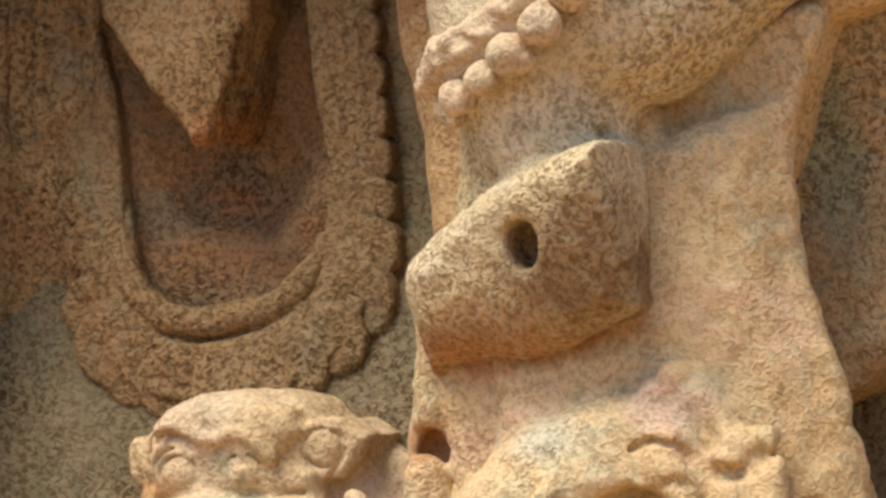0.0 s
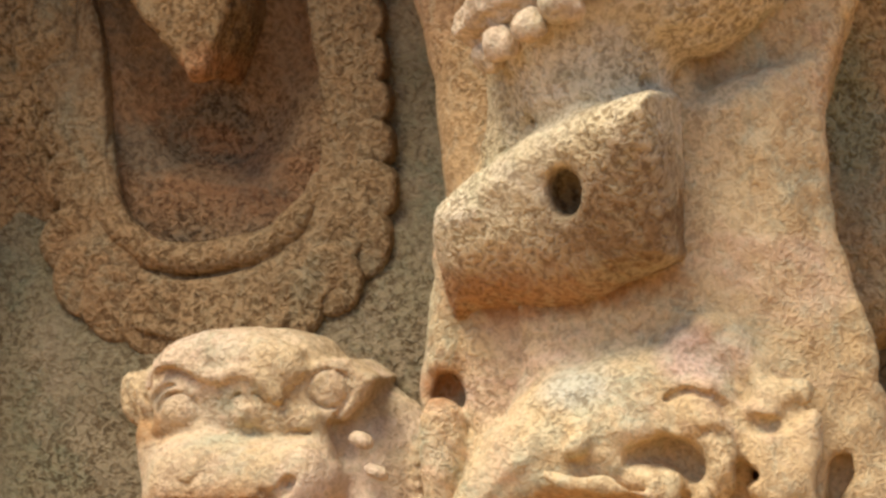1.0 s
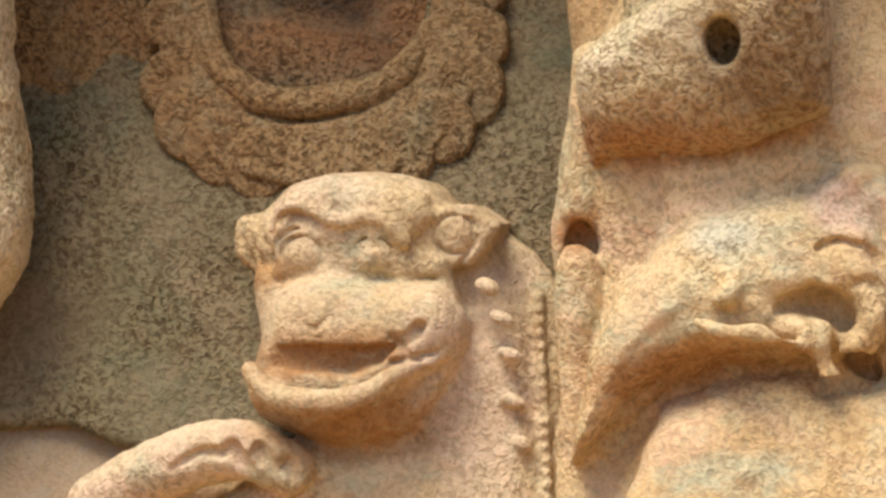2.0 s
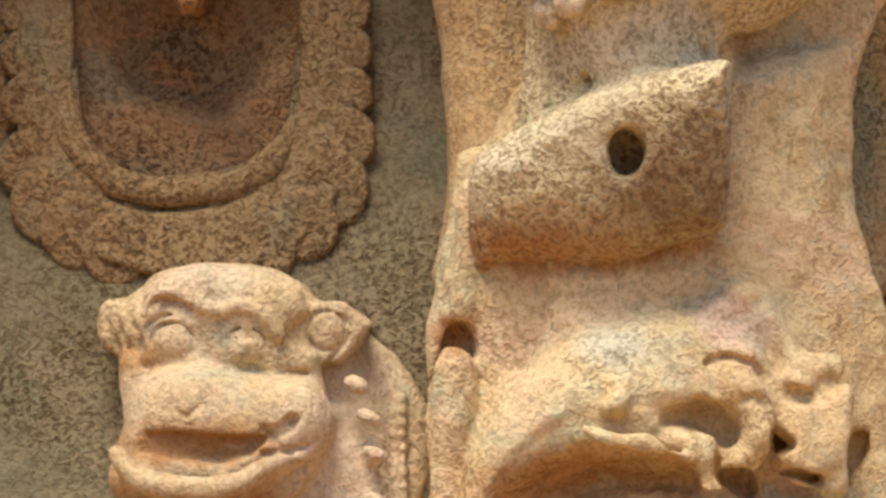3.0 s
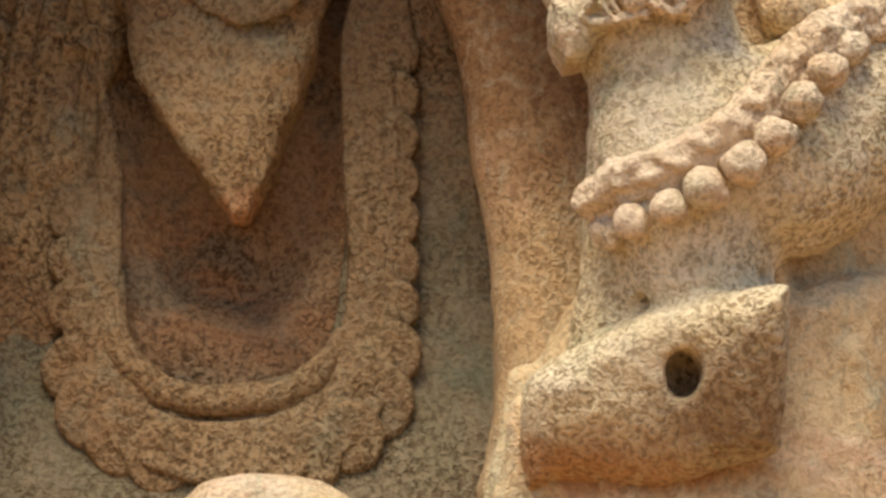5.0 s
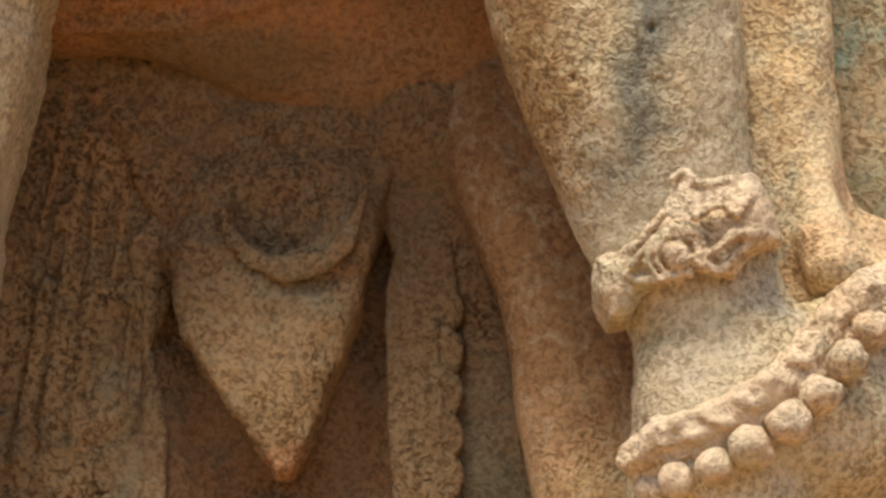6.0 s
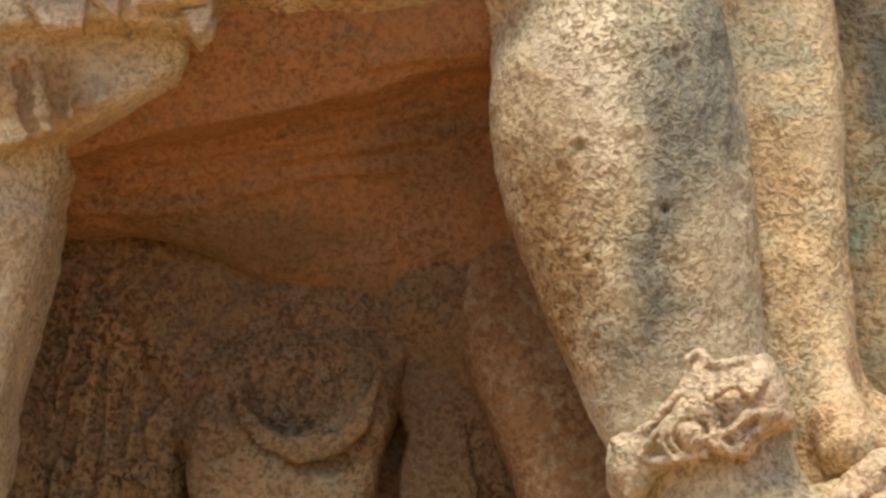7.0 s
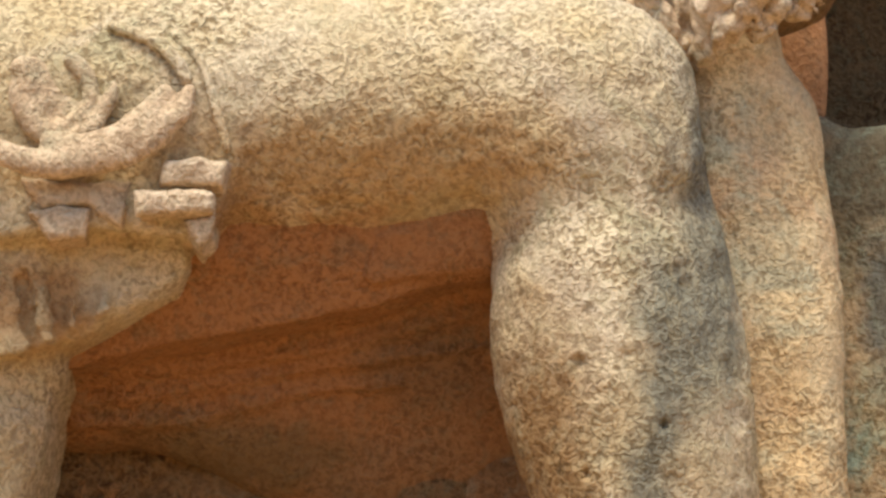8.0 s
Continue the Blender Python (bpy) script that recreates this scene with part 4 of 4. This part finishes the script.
for ex, ey, ez in eyes:
    L.ball((ex, ey + 0.034, ez + 0.02), (0.058, 0.032, 0.058), 0.012)
    L.ball((ex, ey + 0.018, ez), (0.031, 0.022, 0.027), 0.002)
    for r, q in ((0.038, 0.006), (0.055, 0.005)):
        L.tube([(ex + r * math.cos(a), ey + 0.004 + 0.3 * (r - 0.036), ez + r * 0.9 * math.sin(a)) for a in np.linspace(0.0, 3.14, 7)], q, 0.003, 2.0, True)
brow = [(-0.406, -0.405, 1.564), (-0.399, -0.405, 1.587), (-0.381, -0.405, 1.601), (-0.351, -0.405, 1.604), (-0.319, -0.405, 1.589), (-0.292, -0.405, 1.574), (-0.268, -0.405, 1.570), (-0.238, -0.405, 1.574), (-0.205, -0.405, 1.567), (-0.185, -0.405, 1.546), (-0.169, -0.405, 1.524)]
L.tube(brow, 0.008, 0.003, 2.5, True)
L.tube([(x, y + 0.02, z + 0.016) for x, y, z in brow], 0.008, 0.012)
# cheek folds
L.slab([(-0.196, 1.479), (-0.175, 1.504), (-0.135, 1.513), (-0.107, 1.504), (-0.116, 1.482), (-0.151, 1.474)], -0.368, -0.1, 0.012, 0.02)
L.tube([(-0.404, -0.370, 1.487), (-0.352, -0.390, 1.493), (-0.292, -0.390, 1.496), (-0.253, -0.390, 1.477), (-0.194, -0.390, 1.471), (-0.127, -0.360, 1.469)], 0.008, 0.01, 2.0, True)
# ears
L.slab([(-0.135, 1.580), (-0.106, 1.598), (-0.057, 1.592), (-0.012, 1.556), (-0.031, 1.523), (-0.068, 1.488), (-0.109, 1.488), (-0.133, 1.523)], -0.335, -0.05, 0.012, 0.008, slope=(0.25, 0), smooth=False)
rosette = (-0.089, -0.340, 1.545)
L.ball((rosette[0], rosette[1] + 0.012, rosette[2]), (0.022, 0.014, 0.022), 0.006)
L.tube([(rosette[0] + 0.034 * math.cos(a), rosette[1] + 0.25 * 0.034 * math.cos(a), rosette[2] + 0.034 * math.sin(a)) for a in np.linspace(0, 6.28, 11)], 0.006, 0.004, 2.0, True)
L.tube([(-0.073, -0.330, 1.582), (-0.046, -0.330, 1.551), (-0.057, -0.330, 1.522), (-0.083, -0.330, 1.495)], 0.006, 0.006, 2.0, True)
L.slab([(-0.495, 1.593), (-0.470, 1.611), (-0.441, 1.596), (-0.416, 1.557), (-0.397, 1.514), (-0.420, 1.501), (-0.462, 1.515), (-0.497, 1.538)], -0.31, -0.05, 0.02, 0.01, slope=(-0.4, 0))
for run in ([(-0.473, -0.330, 1.597), (-0.456, -0.330, 1.567), (-0.436, -0.330, 1.524)], [(-0.486, -0.310, 1.576), (-0.471, -0.310, 1.547), (-0.455, -0.310, 1.521)], [(-0.441, -0.350, 1.591), (-0.422, -0.350, 1.555), (-0.407, -0.350, 1.520)]):
    L.tube(run, 0.008, 0.008, 2.0, True)
L.tube([(-0.430, -0.400, 1.461), (-0.391, -0.400, 1.487), (-0.341, -0.400, 1.495), (-0.272, -0.400, 1.490), (-0.193, -0.400, 1.471), (-0.104, -0.400, 1.462)], 0.010, 0.006, 2.0, True)
# muzzle
L.slab([(-0.429, 1.425), (-0.402, 1.470), (-0.356, 1.491), (-0.296, 1.494), (-0.262, 1.482), (-0.189, 1.471), (-0.120, 1.459), (-0.088, 1.425), (-0.076, 1.385), (-0.093, 1.327), (-0.135, 1.269), (-0.186, 1.214), (-0.253, 1.190), (-0.327, 1.191), (-0.386, 1.211), (-0.444, 1.239), (-0.471, 1.279), (-0.466, 1.325), (-0.445, 1.379)], -0.415, -0.05, 0.06, 0.02, dome=0.05)
L.slab([(-0.427, 1.377), (-0.356, 1.380), (-0.288, 1.373), (-0.198, 1.362), (-0.208, 1.343), (-0.239, 1.317), (-0.270, 1.312), (-0.329, 1.318), (-0.398, 1.326), (-0.429, 1.347)], -0.8, -0.43, 0.008, 0.010, cut=True)
L.tube([(-0.403, -0.440, 1.316), (-0.334, -0.440, 1.301), (-0.275, -0.440, 1.298), (-0.233, -0.440, 1.316)], [0.016, 0.02, 0.02, 0.014], 0.012)
L.tube([(-0.452, -0.450, 1.339), (-0.414, -0.480, 1.298), (-0.358, -0.500, 1.277), (-0.299, -0.500, 1.269), (-0.240, -0.500, 1.284), (-0.192, -0.480, 1.313), (-0.136, -0.430, 1.326)], [0.012, 0.018, 0.02, 0.022, 0.02, 0.016, 0.01], 0.02)
L.tube([(-0.441, -0.430, 1.255), (-0.363, -0.470, 1.239), (-0.274, -0.470, 1.228), (-0.197, -0.450, 1.247), (-0.129, -0.400, 1.312)], [0.01, 0.016, 0.018, 0.016, 0.01], 0.03, cut=True)
L.tube([(-0.373, -0.465, 1.445), (-0.344, -0.465, 1.438), (-0.352, -0.465, 1.419), (-0.330, -0.465, 1.402), (-0.313, -0.465, 1.415), (-0.295, -0.465, 1.421), (-0.274, -0.465, 1.408)], [0.008, 0.013, 0.012, 0.014, 0.012, 0.012, 0.007], 0.004, 2.2, True)
L.tube([(-0.348, -0.466, 1.393), (-0.326, -0.466, 1.386), (-0.312, -0.466, 1.392)], 0.009, 0.004, 2.2, True)
for run in ([(-0.210, -0.455, 1.347), (-0.177, -0.455, 1.361), (-0.146, -0.440, 1.375)], [(-0.198, -0.450, 1.332), (-0.164, -0.450, 1.337), (-0.126, -0.430, 1.343)], [(-0.186, -0.450, 1.365), (-0.166, -0.450, 1.339), (-0.141, -0.430, 1.316)], [(-0.196, -0.455, 1.375), (-0.172, -0.455, 1.377), (-0.143, -0.440, 1.389)]):
    L.tube(run, [0.007, 0.006, 0.004], 0.004, 1.6, True)
L.ball((-0.147, -0.445, 1.391), (0.014, 0.018, 0.009), 0.006, True, 20)
# locks along the chest
for x, z in ((-0.039, 1.448), (-0.019, 1.391), (-0.007, 1.326), (-0.007, 1.241), (-0.007, 1.168)):
    L.ball((x, -0.335, z), (0.026, 0.016, 0.014), 0.005, turn=-25)
# paw
L.tube([(-0.766, -0.380, 1.120), (-0.662, -0.400, 1.167), (-0.558, -0.420, 1.194), (-0.468, -0.430, 1.192), (-0.411, -0.420, 1.159)], [0.06, 0.06, 0.056, 0.055, 0.05], 0.02)
for a in ((-0.491, -0.475, 1.209), (-0.442, -0.475, 1.200), (-0.396, -0.460, 1.171)):
    L.tube([a, (a[0] + 0.03, a[1] - 0.005, a[2] - 0.06)], 0.012, 0.008, cut=True)
L.line([(-0.605, 1.175), (-0.554, 1.203), (-0.510, 1.199)], -0.47, 0.006)
L.slab([(-1.0, 0.44), (-0.3, 0.44), (-0.389, 1.153), (-0.589, 1.152), (-0.792, 1.099)], -0.34, 0.05, 0.05, 0.03)
L.rough(0.12, 0.008, 33).rough(0.035, 0.003, 34).rough(0.018, 0.0018, 35)
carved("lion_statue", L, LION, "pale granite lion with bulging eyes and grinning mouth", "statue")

# great serpent under the foot, with a small beast in its jaws
B = Clay((-0.02, -0.85, 0.43), (1.2, 0.1, 2.2), 0.006)
B.slab([(0.172, 1.779), (0.173, 1.651), (0.175, 1.494), (0.172, 1.415), (0.094, 1.162), (0.08, 0.44), (0.98, 0.44), (0.931, 1.213), (0.900, 1.351), (0.863, 1.509), (0.832, 1.647), (0.818, 1.765), (0.813, 1.874), (0.828, 1.988), (0.876, 2.092), (0.897, 2.181), (0.649, 2.142), (0.302, 2.006)], -0.45, 0.08, 0.07, dome=0.06, slope=(0, 0.05))
B.tube([(0.907, -0.320, 2.149), (0.839, -0.340, 1.993), (0.818, -0.350, 1.878), (0.824, -0.350, 1.758), (0.842, -0.370, 1.638), (0.870, -0.380, 1.509), (0.856, -0.380, 1.291)], [0.015, 0.018, 0.02, 0.022, 0.025, 0.03, 0.03], 0.05)
# facet, crack and the little post
B.slab([(0.175, 1.710), (0.311, 1.715), (0.307, 1.607), (0.297, 1.538), (0.278, 1.490), (0.207, 1.423), (0.176, 1.454), (0.173, 1.543)], -0.8, -0.44, 0.006, 0.008, cut=True, smooth=False)
B.tube([(0.315, -0.480, 1.664), (0.309, -0.480, 1.586), (0.296, -0.480, 1.528), (0.267, -0.480, 1.485)], [0.007, 0.008, 0.007, 0.005], 0.005, 5.0, True)
B.tube([(0.169, -0.330, 1.833), (0.155, -0.340, 1.693), (0.142, -0.350, 1.574), (0.125, -0.360, 1.217)], [0.03, 0.036, 0.045, 0.05], 0.05)
B.tube([(0.172, -0.400, 1.780), (0.164, -0.400, 1.652), (0.151, -0.400, 1.563)], [0.03, 0.03, 0.022], 0.03)
B.tube([(0.173, -0.600, 1.618), (0.245, -0.620, 1.661), (0.351, -0.630, 1.684), (0.466, -0.630, 1.702), (0.573, -0.620, 1.735), (0.628, -0.600, 1.779)], [0.02, 0.03, 0.035, 0.035, 0.03, 0.02], 0.04, cut=True)
B.slab([(0.643, 2.087), (0.712, 2.116), (0.810, 2.174), (0.919, 2.222), (0.888, 2.115), (0.828, 2.032), (0.740, 2.008), (0.647, 1.984)], -0.9, -0.36, 0.02, 0.05, cut=True)
# upper jaw and snout
B.slab([(0.212, 1.425), (0.307, 1.503), (0.434, 1.552), (0.598, 1.555), (0.682, 1.475), (0.688, 1.378), (0.628, 1.313), (0.540, 1.295), (0.444, 1.306), (0.348, 1.306), (0.274, 1.282), (0.204, 1.227), (0.149, 1.161), (0.104, 1.128), (0.154, 1.301)], -0.55, -0.2, 0.05, 0.03, dome=0.05, slope=(0, 0.12))
B.slab([(0.165, 1.134), (0.226, 1.214), (0.297, 1.265), (0.395, 1.291), (0.535, 1.279), (0.534, 1.252), (0.393, 1.250), (0.305, 1.226), (0.224, 1.153)], -0.9, -0.465, 0.01, 0.03, cut=True)
B.slab([(0.254, 1.174), (0.353, 1.220), (0.528, 1.226), (0.780, 1.211), (0.95, 0.9), (0.25, 0.9)], -0.62, -0.2, 0.05, 0.03, slope=(0, 0.42))
B.tube([(0.360, -0.610, 1.364), (0.408, -0.620, 1.344), (0.474, -0.620, 1.332), (0.536, -0.600, 1.310)], [0.006, 0.011, 0.012, 0.01], 0.01)
B.ball((0.376, -0.620, 1.396), (0.024, 0.03, 0.018), 0.01, True, 15)
B.ball((0.410, -0.600, 1.408), (0.02, 0.02, 0.012), 0.008, turn=20)
B.line([(0.316, 1.455), (0.335, 1.448), (0.354, 1.458)], -0.6, 0.009, 1.5)
B.line([(0.425, 1.427), (0.454, 1.434)], -0.61, 0.007, 1.5)
B.line([(0.476, 1.512), (0.493, 1.540)], -0.6, 0.01, 1.5)
# curled lip and tooth
B.tube([(0.484, -0.600, 1.346), (0.509, -0.600, 1.374), (0.553, -0.600, 1.384), (0.590, -0.600, 1.363), (0.610, -0.600, 1.324)], [0.01, 0.024, 0.03, 0.032, 0.018], 0.012, 3.0, True)
B.ball((0.532, -0.550, 1.334), (0.052, 0.05, 0.03), 0.012, turn=-12)
B.tube([(0.558, -0.570, 1.316), (0.566, -0.580, 1.277), (0.575, -0.580, 1.244)], [0.03, 0.022, 0.03], 0.008)
B.slab([(0.540, 1.245), (0.610, 1.245), (0.603, 1.223), (0.549, 1.220)], -0.7, -0.5, 0.004, 0.006, cut=True)
# the swallowed beast: legs and flank
for p, r in (([(0.623, -0.555, 1.458), (0.657, -0.575, 1.389), (0.652, -0.575, 1.332), (0.612, -0.555, 1.292)], [0.04, 0.036, 0.03, 0.028]), ([(0.718, -0.535, 1.406), (0.730, -0.555, 1.348), (0.733, -0.555, 1.300)], [0.05, 0.045, 0.04]),
             ([(0.786, -0.525, 1.403), (0.790, -0.545, 1.336), (0.785, -0.545, 1.264)], [0.036, 0.032, 0.03]), ([(0.599, -0.475, 1.546), (0.657, -0.485, 1.554), (0.694, -0.485, 1.504)], [0.03, 0.035, 0.03]), ([(0.731, -0.505, 1.454), (0.789, -0.505, 1.461)], [0.03, 0.02])):
    B.tube(p, r, 0.03)
B.tube([(0.663, -0.580, 1.461), (0.689, -0.590, 1.435), (0.736, -0.580, 1.414), (0.785, -0.570, 1.421), (0.817, -0.550, 1.446)], [0.012, 0.013, 0.012, 0.01, 0.012], 0.008, 2.5, True)
B.tube([(0.561, -0.560, 1.470), (0.605, -0.570, 1.483), (0.633, -0.580, 1.475), (0.666, -0.580, 1.468)], 0.006, 0.006, 2.0, True)
B.tube([(0.687, -0.570, 1.489), (0.730, -0.570, 1.481)], 0.006, 0.006, 2.0, True)
B.tube([(0.635, -0.600, 1.410), (0.648, -0.610, 1.419), (0.661, -0.600, 1.409)], 0.005, 0.005, cut=True)
for o, y in (([(0.686, 1.350), (0.715, 1.328), (0.686, 1.312)], -0.45), ([(0.691, 1.281), (0.722, 1.294), (0.759, 1.276), (0.754, 1.260)], -0.46), ([(0.597, 1.281), (0.636, 1.292), (0.655, 1.245), (0.634, 1.241)], -0.45), ([(0.816, 1.336), (0.849, 1.344), (0.842, 1.306), (0.807, 1.255)], -0.42)):
    B.slab(o, -0.8, y, 0.004, 0.008, cut=True)
for dx, dz in ((0, 0), (0.035, 0.02), (0.06, -0.015), (0.03, -0.04), (0.005, -0.035)):
    B.ball((0.603 + dx, -0.5, 1.560 + dz), (0.028, 0.022, 0.026), 0.01)
B.slab([(0.103, 1.486), (0.110, 1.530), (0.127, 1.550), (0.153, 1.552), (0.168, 1.537), (0.173, 1.503), (0.167, 1.444), (0.101, 1.437)], -0.7, -0.345, 0.006, 0.01, cut=True)
B.tube([(0.139, -0.425, 1.473), (0.134, -0.425, 1.397), (0.125, -0.425, 1.318), (0.116, -0.425, 1.220), (0.106, -0.425, 1.073)], [0.034, 0.04, 0.04, 0.038, 0.036], 0.01)
B.slab([(0.74, 0.5), (1.15, 0.5), (1.15, 2.05), (0.86, 2.05), (0.76, 1.85)], -0.29, 0.2, 0.02, 0.03, cut=True, smooth=False)
B.rough(0.12, 0.01, 36).rough(0.04, 0.006, 37).rough(0.02, 0.0025, 38)
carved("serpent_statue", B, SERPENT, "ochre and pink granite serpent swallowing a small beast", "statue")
